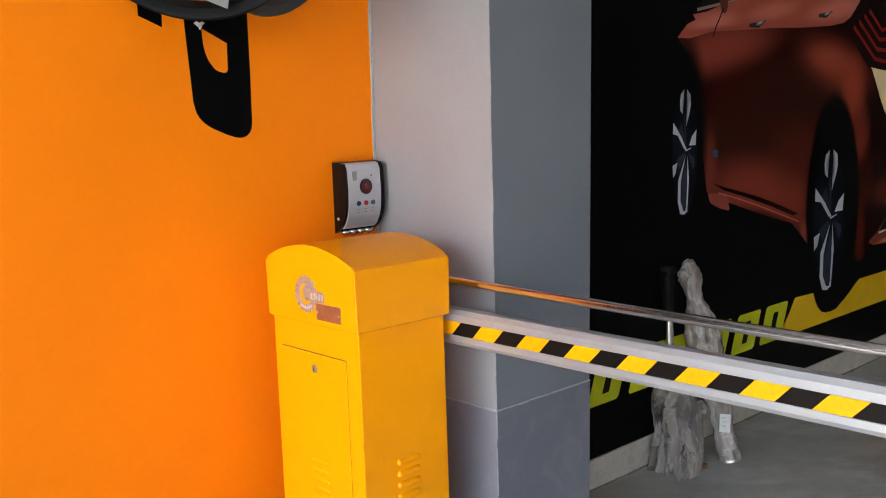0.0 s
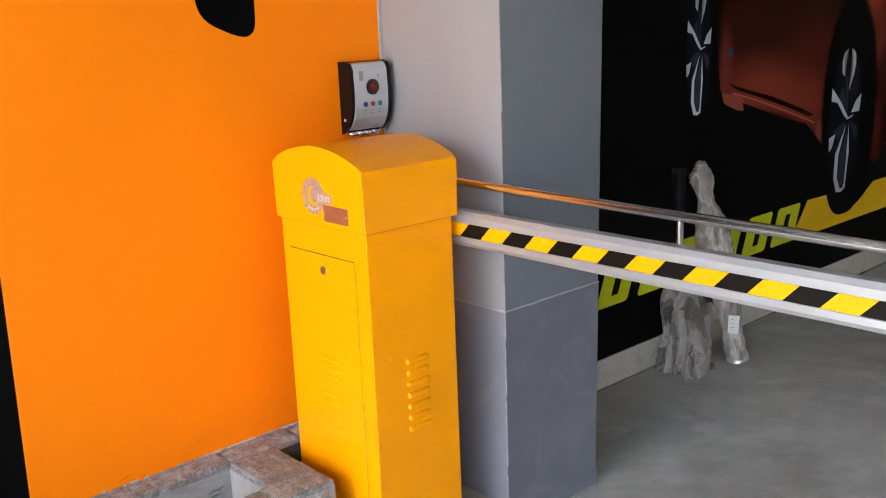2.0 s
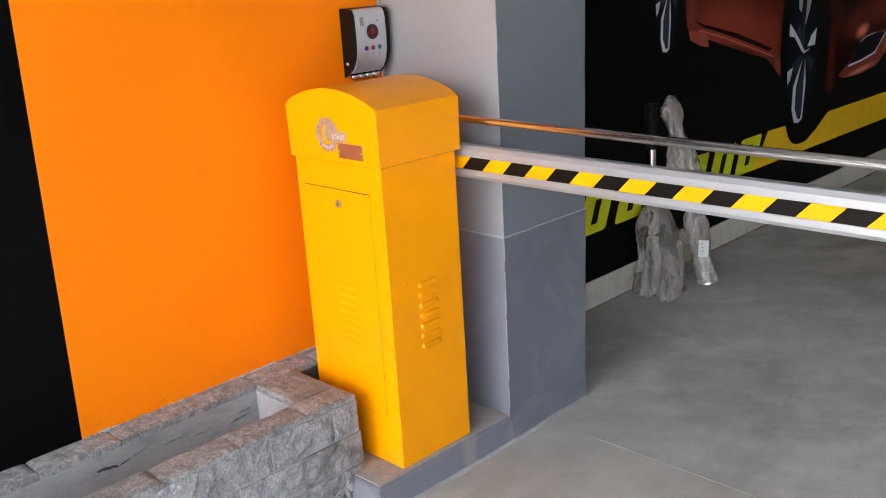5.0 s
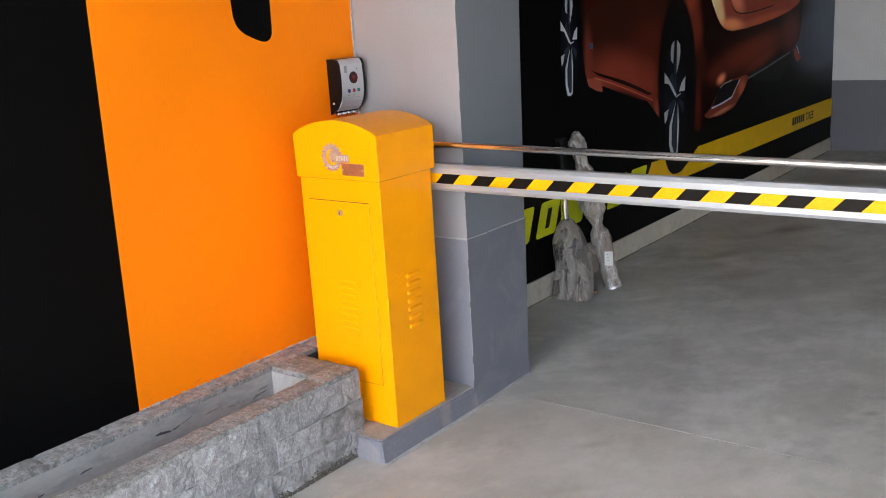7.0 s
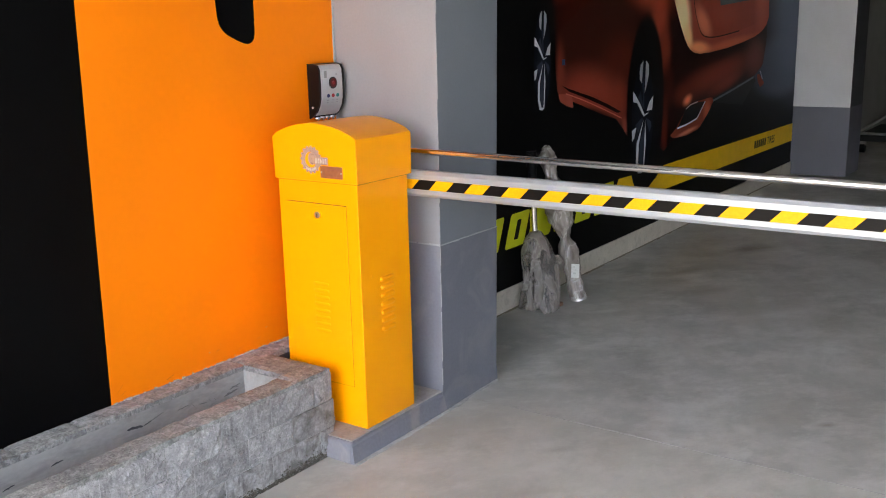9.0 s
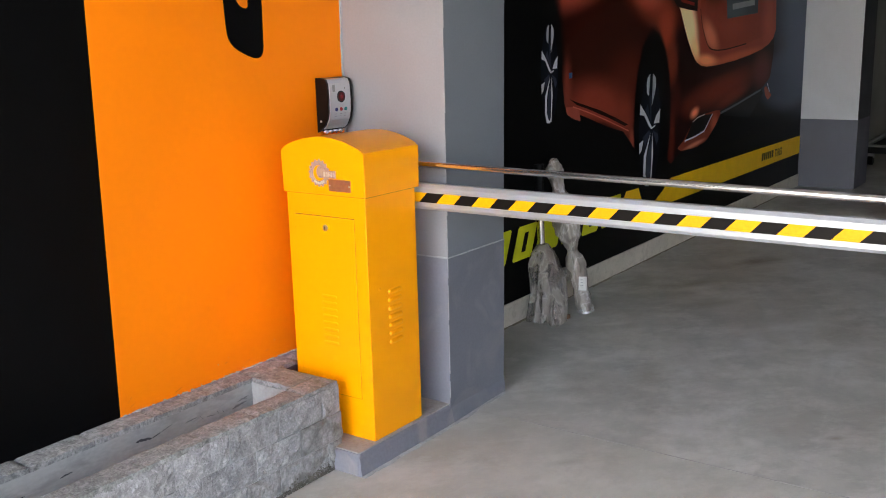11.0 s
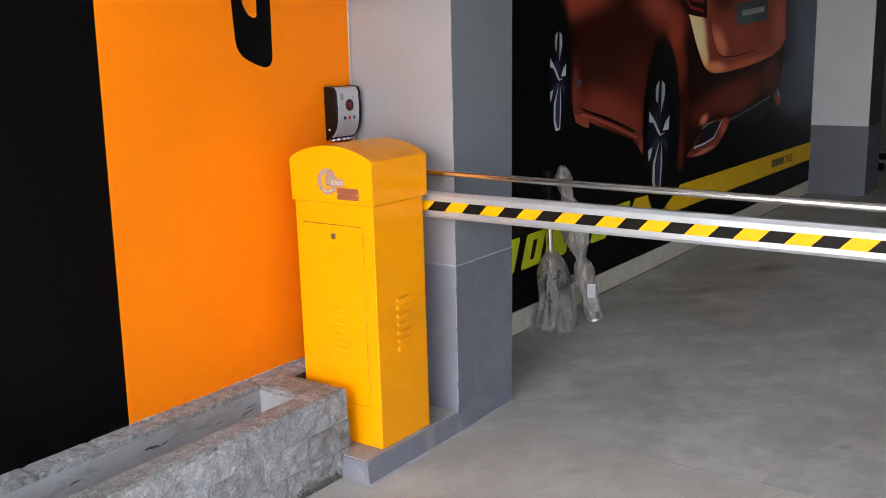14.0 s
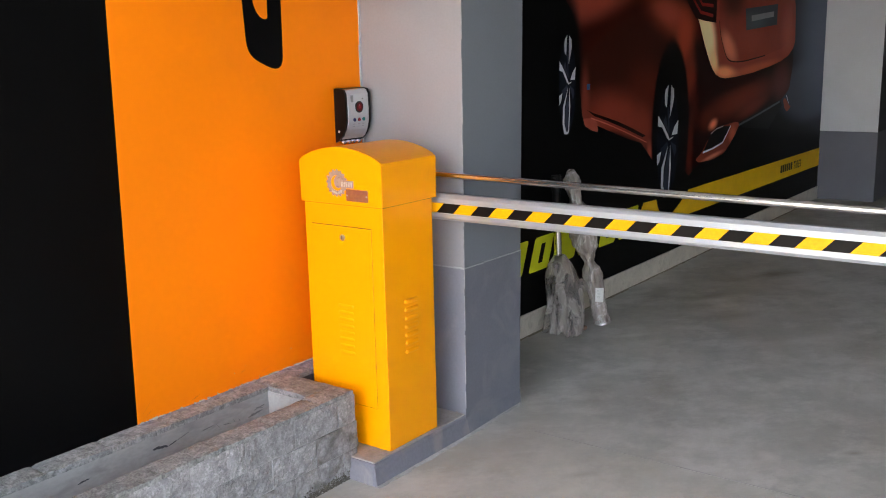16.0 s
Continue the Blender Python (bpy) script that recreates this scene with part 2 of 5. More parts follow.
def floor_concrete(name, base, dark, pale, brown, gloss=0.42, smears=()):
    """Trowelled concrete: broad clouds, soft trowel strokes, brown stains, pale scuffs and fine specks. smears: x, y, two radii, turn, amount; below nought they are pale."""
    m = bpy.data.materials.new(name)
    m.use_nodes = True
    nt = m.node_tree
    bs = nt.nodes["Principled BSDF"]
    tc = nt.nodes.new("ShaderNodeTexCoord")

    def noisy(scale, detail=5, dist=0.0, stretch=1.0, turn=0.0, rough=0.55):
        mp = nt.nodes.new("ShaderNodeMapping")
        mp.vector_type = "TEXTURE"
        mp.inputs["Rotation"].default_value = (0, 0, radians(turn))
        mp.inputs["Scale"].default_value = (stretch, 1, 1)
        nt.links.new(tc.outputs["Object"], mp.inputs["Vector"])
        n = nt.nodes.new("ShaderNodeTexNoise")
        n.inputs["Scale"].default_value, n.inputs["Detail"].default_value = scale, detail
        n.inputs["Distortion"].default_value, n.inputs["Roughness"].default_value = dist, rough
        nt.links.new(mp.outputs["Vector"], n.inputs["Vector"])
        return n.outputs["Fac"]

    def layer(col, fac, lo, hi, amount, c):
        r = ramp(nt, [(lo, (0, 0, 0)), (hi, (amount,) * 3)])
        nt.links.new(fac, r.inputs[0])
        mx = nt.nodes.new("ShaderNodeMix")
        mx.data_type = "RGBA"
        nt.links.new(r.outputs[0], mx.inputs[0])
        nt.links.new(col, mx.inputs[6])
        mx.inputs[7].default_value = (*c, 1)
        return mx.outputs[2]

    cloud = ramp(nt, [(0.30, scaled(base, 0.86)), (0.70, scaled(base, 1.12))])
    nt.links.new(noisy(0.9, 5, 0.5), cloud.inputs[0])
    col = cloud.outputs[0]
    col = layer(col, noisy(2.6, 10, 0.15, 1.2, 30, 0.68), 0.46, 0.64, 0.75, dark)
    col = layer(col, noisy(3.4, 10, 0.15, 1.4, -35, 0.72), 0.48, 0.62, 0.90, pale)
    col = layer(col, noisy(1.2, 5, 0.3, 1.3, 35, 0.55), 0.50, 0.76, 0.60, brown)
    col = layer(col, noisy(6.0, 7, 0.5, 2.6, -50, 0.62), 0.50, 0.72, 0.40, scaled(pale, 1.1))
    col = layer(col, noisy(11.0, 8, 0.1, 1.4, 10, 0.68), 0.44, 0.66, 0.38, dark)
    col = layer(col, noisy(90, 4), 0.60, 0.75, 0.30, dark)
    for sx, sy, rx, ry, turn, amount in smears:
        mp = nt.nodes.new("ShaderNodeMapping")
        mp.vector_type = "TEXTURE"
        mp.inputs["Location"].default_value = (sx, sy, 0)
        mp.inputs["Rotation"].default_value = (0, 0, radians(turn))
        mp.inputs["Scale"].default_value = (rx, ry, 100)
        nt.links.new(tc.outputs["Object"], mp.inputs["Vector"])
        ln = nt.nodes.new("ShaderNodeVectorMath")
        ln.operation = "LENGTH"
        nt.links.new(mp.outputs[0], ln.inputs[0])
        ragged = nt.nodes.new("ShaderNodeMath")
        ragged.operation = "ADD"
        nt.links.new(ln.outputs["Value"], ragged.inputs[0])
        torn = nt.nodes.new("ShaderNodeMath")
        torn.operation, torn.inputs[1].default_value = "MULTIPLY", 1.6
        nt.links.new(noisy(6.0, 8, 0.5, 1.6, -30, 0.7), torn.inputs[0])
        nt.links.new(torn.outputs[0], ragged.inputs[1])
        r = ramp(nt, [(0.0, (abs(amount),) * 3), (1.0, (0, 0, 0))])
        fit_range = nt.nodes.new("ShaderNodeMapRange")
        fit_range.inputs["From Min"].default_value, fit_range.inputs["From Max"].default_value = 0.8, 1.75
        nt.links.new(ragged.outputs[0], fit_range.inputs["Value"])
        nt.links.new(fit_range.outputs[0], r.inputs[0])
        mx = nt.nodes.new("ShaderNodeMix")
        mx.data_type = "RGBA"
        nt.links.new(r.outputs[0], mx.inputs[0])
        nt.links.new(col, mx.inputs[6])
        mx.inputs[7].default_value = (*(scaled(brown, 0.72) if amount > 0 else scaled(pale, 1.12)), 1)
        col = mx.outputs[2]
    nt.links.new(col, bs.inputs["Base Color"])
    mr = nt.nodes.new("ShaderNodeMapRange")
    for key, v in (("From Min", 0.3), ("From Max", 0.7), ("To Min", gloss - 0.10), ("To Max", gloss + 0.16)):
        mr.inputs[key].default_value = v
    nt.links.new(noisy(3.0, 5, 0.2, 1.8, 30, 0.5), mr.inputs["Value"])
    nt.links.new(mr.outputs[0], bs.inputs["Roughness"])
    b = nt.nodes.new("ShaderNodeBump")
    b.inputs["Strength"].default_value, b.inputs["Distance"].default_value = 0.10, 0.004
    nt.links.new(noisy(9, 6, 0.2), b.inputs["Height"])
    nt.links.new(b.outputs[0], bs.inputs["Normal"])
    return m


CONCRETE = floor_concrete("polished_concrete", (0.415, 0.402, 0.368), (0.29, 0.282, 0.258), (0.52, 0.508, 0.475), (0.26, 0.21, 0.155), 0.38,
                          [(3.6, -0.17, 0.42, 0.14, -30, 1.0), (2.85, -0.03, 0.26, 0.10, -35, 0.7), (2.5, -0.27, 0.30, 0.10, -35, 0.5),
                           (1.03, -0.25, 0.20, 0.13, 20, 0.35), (1.30, -0.45, 0.24, 0.12, 35, 0.38), (1.90, 0.02, 0.13, 0.035, -42, -0.7),
                           (1.44, -0.20, 0.16, 0.05, -30, -0.5), (1.03, -1.27, 0.06, 0.03, -40, 0.7), (0.84, -1.03, 0.06, 0.04, 60, -0.6), (2.3, -0.75, 0.35, 0.09, -38, -0.45)])
APRON = floor_concrete("worn_concrete_apron", (0.415, 0.402, 0.362), (0.33, 0.318, 0.28), (0.49, 0.478, 0.438), (0.33, 0.285, 0.225), 0.50,
                       [(0.345, -0.55, 0.10, 0.035, -40, 0.45), (0.02, -0.62, 0.16, 0.05, -40, 0.25)])
EARTH = surface("outdoor_ground", (0.30, 0.28, 0.25), 0.85, large=0.2, large_size=4.0, fine_size=0.05)
CEILING = surface("ceiling_paint", (0.46, 0.465, 0.48), 0.8, large=0.05)
INNER_WALL = surface("inner_wall_paint", (0.36, 0.36, 0.34), 0.6, large=0.1)
FAR_WALL = surface("olive_wall_paint", (0.105, 0.108, 0.085), 0.6, large=0.15, large_size=0.8)
OUTER_WALL = surface("far_wall_plaster", (0.40, 0.41, 0.42), 0.7, large=0.1)
SKIRT = surface("cream_skirting", (0.64, 0.585, 0.50), 0.55, large=0.1, fine=0.08, large_size=0.25, bump=0.08, stain=(0.36, 0.31, 0.25), stain_size=0.06, stain_amount=0.4)
DUST = surface("tan_floor_dust", (0.30, 0.26, 0.205), 0.9, large=0.2, fine=0.2, large_size=0.05, bump=0.2)
STONE = surface("split_face_stone", (0.345, 0.334, 0.335), 0.72, large=0.22, fine=0.19, large_size=0.05, fine_size=0.007, bump=1.0, bump_size=0.011, stain=(0.53, 0.515, 0.51), stain_size=0.016, stain_amount=0.5, pale=(0.17, 0.168, 0.17), pale_size=0.028, pale_amount=0.35, spec=0.3, per_object=0.14)
STONE_DIRTY = surface("mud_splashed_stone", (0.335, 0.322, 0.318), 0.78, large=0.22, fine=0.2, large_size=0.05, fine_size=0.007, bump=0.9, bump_size=0.018, stain=(0.51, 0.495, 0.49), stain_size=0.04, stain_amount=0.4, pale=(0.085, 0.072, 0.058), pale_size=0.06, pale_amount=0.55, spec=0.25, per_object=0.12)
COPING = surface("dusty_coping_stone", (0.335, 0.335, 0.318), 0.8, large=0.3, fine=0.32, large_size=0.035, fine_size=0.006, bump=1.0, bump_size=0.014, spec=0.25, stain=(0.21, 0.205, 0.205), stain_size=0.05, stain_amount=0.75, pale=(0.44, 0.425, 0.41), pale_size=0.022, pale_amount=0.55, per_object=0.16)
MORTAR = surface("pale_mortar", (0.36, 0.355, 0.35), 0.9, large=0.2, bump=0.5)
CRUST = surface("dark_moss_crust", (0.145, 0.130, 0.105), 0.95, large=0.4, fine=0.3, large_size=0.03, fine_size=0.003, bump=0.6)
RENDER = surface("cement_plaster", (0.36, 0.35, 0.33), 0.75, large=0.14, fine=0.1, large_size=0.2, bump=0.3, stain=(0.16, 0.155, 0.15), stain_size=0.08, stain_amount=0.55, pale=(0.41, 0.40, 0.38), pale_size=0.15, pale_amount=0.5, stretch=(0.45, 1, 1))
# Cement darkened to paint in the shade of the narrow gap.
GAP_SHADE = surface("shade_dark_cement", (0.075, 0.070, 0.068), 0.8, large=0.25, fine=0.15, large_size=0.06, bump=0.3)
SMEAR = surface("faint_smear", (0.17, 0.165, 0.16), 0.8, large=0.2, bump=0.2)
SOOT = surface("dark_smear", (0.05, 0.05, 0.055), 0.8, large=0.3, bump=0.2)
YELLOW = surface("yellow_powder_coat", (0.97, 0.345, 0.0004), 0.33, spec=0.16, large=0.015, fine=0.004, bump=0.006, fine_size=0.01, rough_var=0.05)
YELLOW.node_tree.nodes["Principled BSDF"].inputs["Coat Weight"].default_value = 0.13
YELLOW.node_tree.nodes["Principled BSDF"].inputs["Coat Roughness"].default_value = 0.22
SHADED = surface("shaded_seam", (0.30, 0.105, 0.001), 0.7, bump=0)
GAP = surface("dark_gap", (0.02, 0.013, 0.004), 0.8, bump=0)
STEEL = surface("brushed_steel", (0.55, 0.54, 0.53), 0.38, 1.0, large=0.05, bump=0.02)
CHROME = surface("chrome", (0.8, 0.8, 0.8), 0.12, 1.0, large=0.03, bump=0)
ALU = surface("anodised_aluminium", (0.50, 0.51, 0.53), 0.40, 0.6, large=0.05, fine=0.05, bump=0.05, stretch=(1, 0.05, 1))
TAPE_Y = surface("yellow_tape", (0.95, 0.415, 0.001), 0.4, spec=0.2, large=0.05, bump=0.02)
TAPE_K = surface("black_tape", (0.0075, 0.0055, 0.0045), 0.45, spec=0.12, large=0.2, bump=0.02)
FOIL = surface("pinkish_silver_foil", (0.44, 0.31, 0.26), 0.3, 0.25, large=0.1, large_size=0.02, fine_size=0.003, bump=0.04)
FOIL_PALE = surface("pale_foil", (0.62, 0.55, 0.51), 0.3, 0.4, large=0.15, large_size=0.02, bump=0.1)
PLAQUE = surface("copper_coloured_plate", (0.42, 0.19, 0.10), 0.35, 0.6, large=0.12, large_size=0.03, bump=0.05)
CASE = surface("black_plastic", (0.006, 0.005, 0.005), 0.3, spec=0.2, large=0.2, bump=0.05, fine_size=0.002)
SILVER = surface("silver_plastic", (0.56, 0.56, 0.58), 0.32, 0.35, large=0.05, bump=0.03, fine_size=0.002)
LENS_RED = surface("dark_red_lens", (0.09, 0.008, 0.010), 0.2, large=0.1, bump=0)
LENS_CORE = surface("red_lens_core", (0.20, 0.012, 0.016), 0.25, large=0.1, bump=0)
KEY_BLUE = surface("blue_button", (0.012, 0.02, 0.13), 0.3, large=0.1, bump=0)
KEY_RED = surface("red_button", (0.42, 0.02, 0.03), 0.3, large=0.1, bump=0)
KEY_GREEN = surface("green_button", (0.01, 0.20, 0.19), 0.3, large=0.1, bump=0)
GREY_MARK = surface("grey_mark", (0.27, 0.27, 0.27), 0.5, bump=0)
PAPER = surface("white_paper", (0.72, 0.71, 0.69), 0.7, large=0.06, bump=0.05)
TAG = surface("grey_tag_paper", (0.165, 0.163, 0.16), 0.6, large=0.08, bump=0.05)
CARD = surface("brown_cardboard", (0.22, 0.12, 0.07), 0.8, large=0.2, bump=0.2)
RUBBER = surface("dark_rubber", (0.0045, 0.0044, 0.0046), 0.5, spec=0.1, large=0.2, bump=0.1)
SHELL_GREY = surface("grey_shell", (0.026, 0.027, 0.028), 0.4, large=0.1, bump=0.05)
BAR_STEEL = surface("polished_tube", (0.76, 0.72, 0.69), 0.18, 1.0, large=0.02, fine=0.0, large_size=2.0, bump=0, rough_var=0.02)
MIRROR = surface("convex_mirror", (0.36, 0.32, 0.31), 0.06, 1.0, large=0.05, bump=0.03, bump_size=0.1, rough_var=0.02)
RED_PAINT = surface("red_stripe", (0.5, 0.02, 0.02), 0.35, bump=0)
BLACK_GRIP = surface("black_grip", (0.005, 0.005, 0.0055), 0.6, spec=0.15, bump=0.2)
WRAP = wrap_film("clear_plastic_wrap", 0.42, 0.80, 0.86)
WRAP_TIGHT = wrap_film("tight_plastic_wrap", 0.6, 0.92, 1.0)


# ---- shape helpers ----
def mesh_of(name, bm, material, smooth=False):
    me = bpy.data.meshes.new(name)
    bmesh.ops.recalc_face_normals(bm, faces=bm.faces)
    bm.to_mesh(me)
    bm.free()
    me.materials.append(material)
    if smooth:
        for p in me.polygons:
            p.use_smooth = True
    return me


def part(name, bm, material, parent, label="", smooth=False):
    """One mesh under a thing or under a part; the mesh is modelled in world metres."""
    ob = new(name, mesh_of(name, bm, material, smooth))
    ob.parent = parent
    if parent.type == "EMPTY":
        ob.matrix_parent_inverse = Matrix.Translation(parent.location).inverted()
    return tagged(ob, label)


def thing(name, base, label, category, group="", kind=""):
    ob = new(name)
    ob.location = base
    ob.empty_display_size = 0.1
    return tagged(ob, label, category, group, kind)


def solid(name, bm, material, label, category, kind="", smooth=False):
    return tagged(new(name, mesh_of(name, bm, material, smooth)), label, category, "", kind)


def box(bm, x0, x1, y0, y1, z0, z1, bevel=0.0):
    r = bmesh.ops.create_cube(bm, size=1.0)
    bmesh.ops.transform(bm, matrix=Matrix.LocRotScale(((x0 + x1) / 2, (y0 + y1) / 2, (z0 + z1) / 2), None, (x1 - x0, y1 - y0, z1 - z0)), verts=r["verts"])
    if bevel:
        edges = list({e for v in r["verts"] for e in v.link_edges})
        bmesh.ops.bevel(bm, geom=edges, offset=bevel, segments=2, affect="EDGES", profile=0.6)
    return bm


def boxed(*a, bevel=0.0):
    return box(bmesh.new(), *a, bevel=bevel)


def tube(bm, p0, p1, r0, r1=None, seg=20):
    p0, p1 = Vector(p0), Vector(p1)
    m = (p1 - p0).to_track_quat("Z", "Y").to_matrix().to_4x4()
    m.translation = (p0 + p1) / 2
    made = bmesh.ops.create_cone(bm, cap_ends=True, segments=seg, radius1=r0, radius2=r0 if r1 is None else r1, depth=(p1 - p0).length, matrix=m)
    ends = [f for f in {f for v in made["verts"] for f in v.link_faces} if len(f.verts) > 4]
    for f in {f for v in made["verts"] for f in v.link_faces}:
        f.smooth = len(f.verts) == 4
    bmesh.ops.split_edges(bm, edges=list({e for f in ends for e in f.edges}))
    return bm


def prism(bm, outline, place, a, b):
    """Extrude a 2D outline from a to b; place(u, v, w) gives the world point."""
    lo = [bm.verts.new(place(u, v, a)) for u, v in outline]
    hi = [bm.verts.new(place(u, v, b)) for u, v in outline]
    n = len(outline)
    bm.faces.new(lo)
    bm.faces.new(hi[::-1])
    for i in range(n):
        bm.faces.new((lo[i], lo[(i + 1) % n], hi[(i + 1) % n], hi[i]))
    return bm


def rounded(points, steps=6):
    """A closed smooth curve through a few control points (Catmull-Rom)."""
    out, n = [], len(points)
    for i in range(n):
        p = [Vector(points[(i + k - 1) % n]) for k in range(4)]
        for s in range(steps):
            t = s / steps
            out.append(tuple(0.5 * ((2 * p[1]) + (p[2] - p[0]) * t + (2 * p[0] - 5 * p[1] + 4 * p[2] - p[3]) * t * t + (3 * p[1] - p[0] - 3 * p[2] + p[3]) * t ** 3)))
    return out


def corner_cut(points, cut=0.25, rounds=2):
    """Soften the corners of a closed outline by cutting them."""
    for _ in range(rounds):
        out = []
        for i, p in enumerate(points):
            q = points[(i + 1) % len(points)]
            out += [(p[0] + (q[0] - p[0]) * cut, p[1] + (q[1] - p[1]) * cut), (q[0] - (q[0] - p[0]) * cut, q[1] - (q[1] - p[1]) * cut)]
        points = out
    return points


# ---- structure ----
WALL_Y = 0.452
CEIL = 2.85
bm = bmesh.new()
bmesh.ops.create_grid(bm, x_segments=8, y_segments=8, size=400)
bmesh.ops.translate(bm, verts=bm.verts, vec=(0, 0, -0.012))
solid("ground", bm, EARTH, "bare pale ground reaching the horizon", "ground", "structure")
solid("floor_apron", boxed(-9, 0.5858, -9, WALL_Y, -0.2, 0, bevel=0.0004), APRON, "worn beige-grey concrete apron at the entrance", "floor", "structure")
bm = bmesh.new()
random.seed(41)
y = -9.0
while y < -0.24:
    run = random.uniform(0.25, 0.7)
    if random.random() < 0.84:
        wide = random.uniform(0.0010, 0.0019)
        box(bm, 0.5850 - wide, 0.5850 + wide, y, min(y + run, -0.225), -0.02, 0.0010)
    y += run + 0.002
solid("joint_filler", bm, FILLET, "pale broken filler in the joint between apron and floor", "joint", "structure")
solid("floor_inside", boxed(0.5862, 14.2, -9, WALL_Y, -0.2, 0, bevel=0.0004), CONCRETE, "polished grey concrete garage floor with stains", "floor", "structure")
WALL_TOP = CEIL + 0.3
PANEL_TOP = 2.12
EDGE_LOW, EDGE_TOP = -0.6845 - 0.2 * 0.0172, -0.6845 + PANEL_TOP * 0.0172
face = lambda u, v, w: (u, w, v)
solid("wall_north_black", prism(bmesh.new(), [(-6, -0.2), (EDGE_LOW, -0.2), (EDGE_TOP, PANEL_TOP), (EDGE_TOP, WALL_TOP), (-6, WALL_TOP)], face, WALL_Y, 0.7), BLACK_WALL, "wall painted matt black", "wall", "structure")
solid("wall_north_orange", prism(bmesh.new(), [(EDGE_LOW, -0.2), (0.6, -0.2), (0.6, PANEL_TOP), (EDGE_TOP, PANEL_TOP)], face, WALL_Y, 0.7), ORANGE, "wall painted bright orange", "wall", "structure")
# Out of view; assumed black from the guard bar's dim reflection, cuts orange bounce.
solid("wall_north_upper", boxed(EDGE_TOP, 0.6, WALL_Y, 0.7, PANEL_TOP, WALL_TOP), BLACK_WALL, "unseen plain wall over the orange one, assumed black", "wall", "structure")
solid("wall_north_inside", boxed(0.6, 14.2, WALL_Y + 0.002, 0.7, -0.2, CEIL + 0.3), INNER_WALL, "inner wall behind the printed mural", "wall", "structure")
solid("wall_east", boxed(14.0, 14.2, -6, WALL_Y, 0, CEIL), FAR_WALL, "dim grey wall at the garage's far end", "wall", "structure")
# Added out of view: closes the place and keeps daylight to the -x side.
solid("wall_south", boxed(-4.2, 14.2, -6.2, -6.0, -0.2, CEIL), OUTER_WALL, "unseen plain wall added to close off light from the south", "wall", "structure")
# Out of view; height and front edge set to dim wall tops, block sun.
solid("ceiling", boxed(-3.8, 14.2, -6.2, WALL_Y, CEIL, CEIL + 0.3), CEILING, "unseen plain ceiling, placed to hold back sky and sun", "ceiling", "structure")


def leaning_box(x0, x1, y0, y1, z0, z1, lean0, lean1, bevel):
    """A box whose two x faces lean by so many metres a metre of height."""
    bm = boxed(x0, x1, y0, y1, z0, z1, bevel=bevel)
    for v in bm.verts:
        u = (v.co.x - x0) / (x1 - x0)
        v.co.x += v.co.z * (lean0 * (1 - u) + lean1 * u)
    return bm


def pillar(name, x0, x1, y0, dado, up_front, up_side, low_front, low, lean0, lean1, label):
    p = thing(name, ((x0 + x1) / 2, (y0 + WALL_Y) / 2, 0), label, "pillar", "painted pillars", "structure")
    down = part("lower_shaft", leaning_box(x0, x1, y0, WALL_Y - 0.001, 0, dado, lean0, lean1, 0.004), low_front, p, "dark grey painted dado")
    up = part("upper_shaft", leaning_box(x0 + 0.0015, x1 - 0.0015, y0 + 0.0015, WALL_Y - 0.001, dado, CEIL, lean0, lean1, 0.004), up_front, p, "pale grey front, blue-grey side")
    # Faces towards -y get their own colour; the far pillar's holds painted shade.
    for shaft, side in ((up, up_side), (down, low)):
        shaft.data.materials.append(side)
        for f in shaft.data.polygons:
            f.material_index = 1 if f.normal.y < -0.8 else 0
    return p


near_pillar = pillar("pillar_1", 0.427, 0.812, -0.018, 0.640, PILLAR_UP, PILLAR_SIDE, PILLAR_LOW_LIT, PILLAR_LOW, 0.009, 0.027, "grey two-tone painted pillar beside the barrier")
pillar("pillar_2", 6.80, 7.30, -0.050, 0.628, FAR_UP, FAR_SIDE_SHADE, FAR_LOW, FAR_LOW, 0.0, 0.0, "pale and dark grey painted pillar by the mural's end")
bm = bmesh.new()
for i in range(9):
    u = i / 9
    box(bm, 0.433 + 0.395 * u, 0.433 + 0.395 * (u + random.uniform(0.098, 0.112)), -0.0195, -0.0165, 0.637 + random.uniform(-0.001, 0.001), 0.6405 + random.uniform(0, 0.0018))
for i in range(9):
    u = i / 9
    box(bm, 0.4312, 0.434, -0.018 + 0.47 * u, -0.018 + 0.47 * (u + random.uniform(0.098, 0.112)), 0.637, 0.641 + random.uniform(0, 0.002))
part("filler_line", bm, CAULK, near_pillar, "chipped whitish line between the paints")
bm = bmesh.new()
z = 0.10
while z < 3.0:
    h = random.uniform(0.05, 0.3)
    lean = 0.009 * (z + h / 2)
    box(bm, 0.4262 + lean, 0.4287 + lean, -0.0195, -0.0165, z, z + h)
    z += h + random.uniform(0.0, 0.12)
part("worn_edge", bm, WORN, near_pillar, "pale worn corner edge")
bm = bmesh.new()
z = 0.38
while z < 3.0:
    h = random.uniform(0.1, 0.3)
    box(bm, 0.421 + random.uniform(-0.002, 0.001) + 0.009 * z, 0.4275 + 0.009 * (z + h), WALL_Y - 0.004, WALL_Y + 0.001, z, z + h)
    z += h
solid("trim_corner", bm, CAULK, "whitish filler strip in the corner of wall and pillar", "trim", "structure")
solid("baseboard", boxed(0.813, 6.799, WALL_Y - 0.012, WALL_Y + 0.001, 0, 0.116, bevel=0.003), SKIRT, "cream painted skirting with scuffs below the mural", "baseboard", "structure")

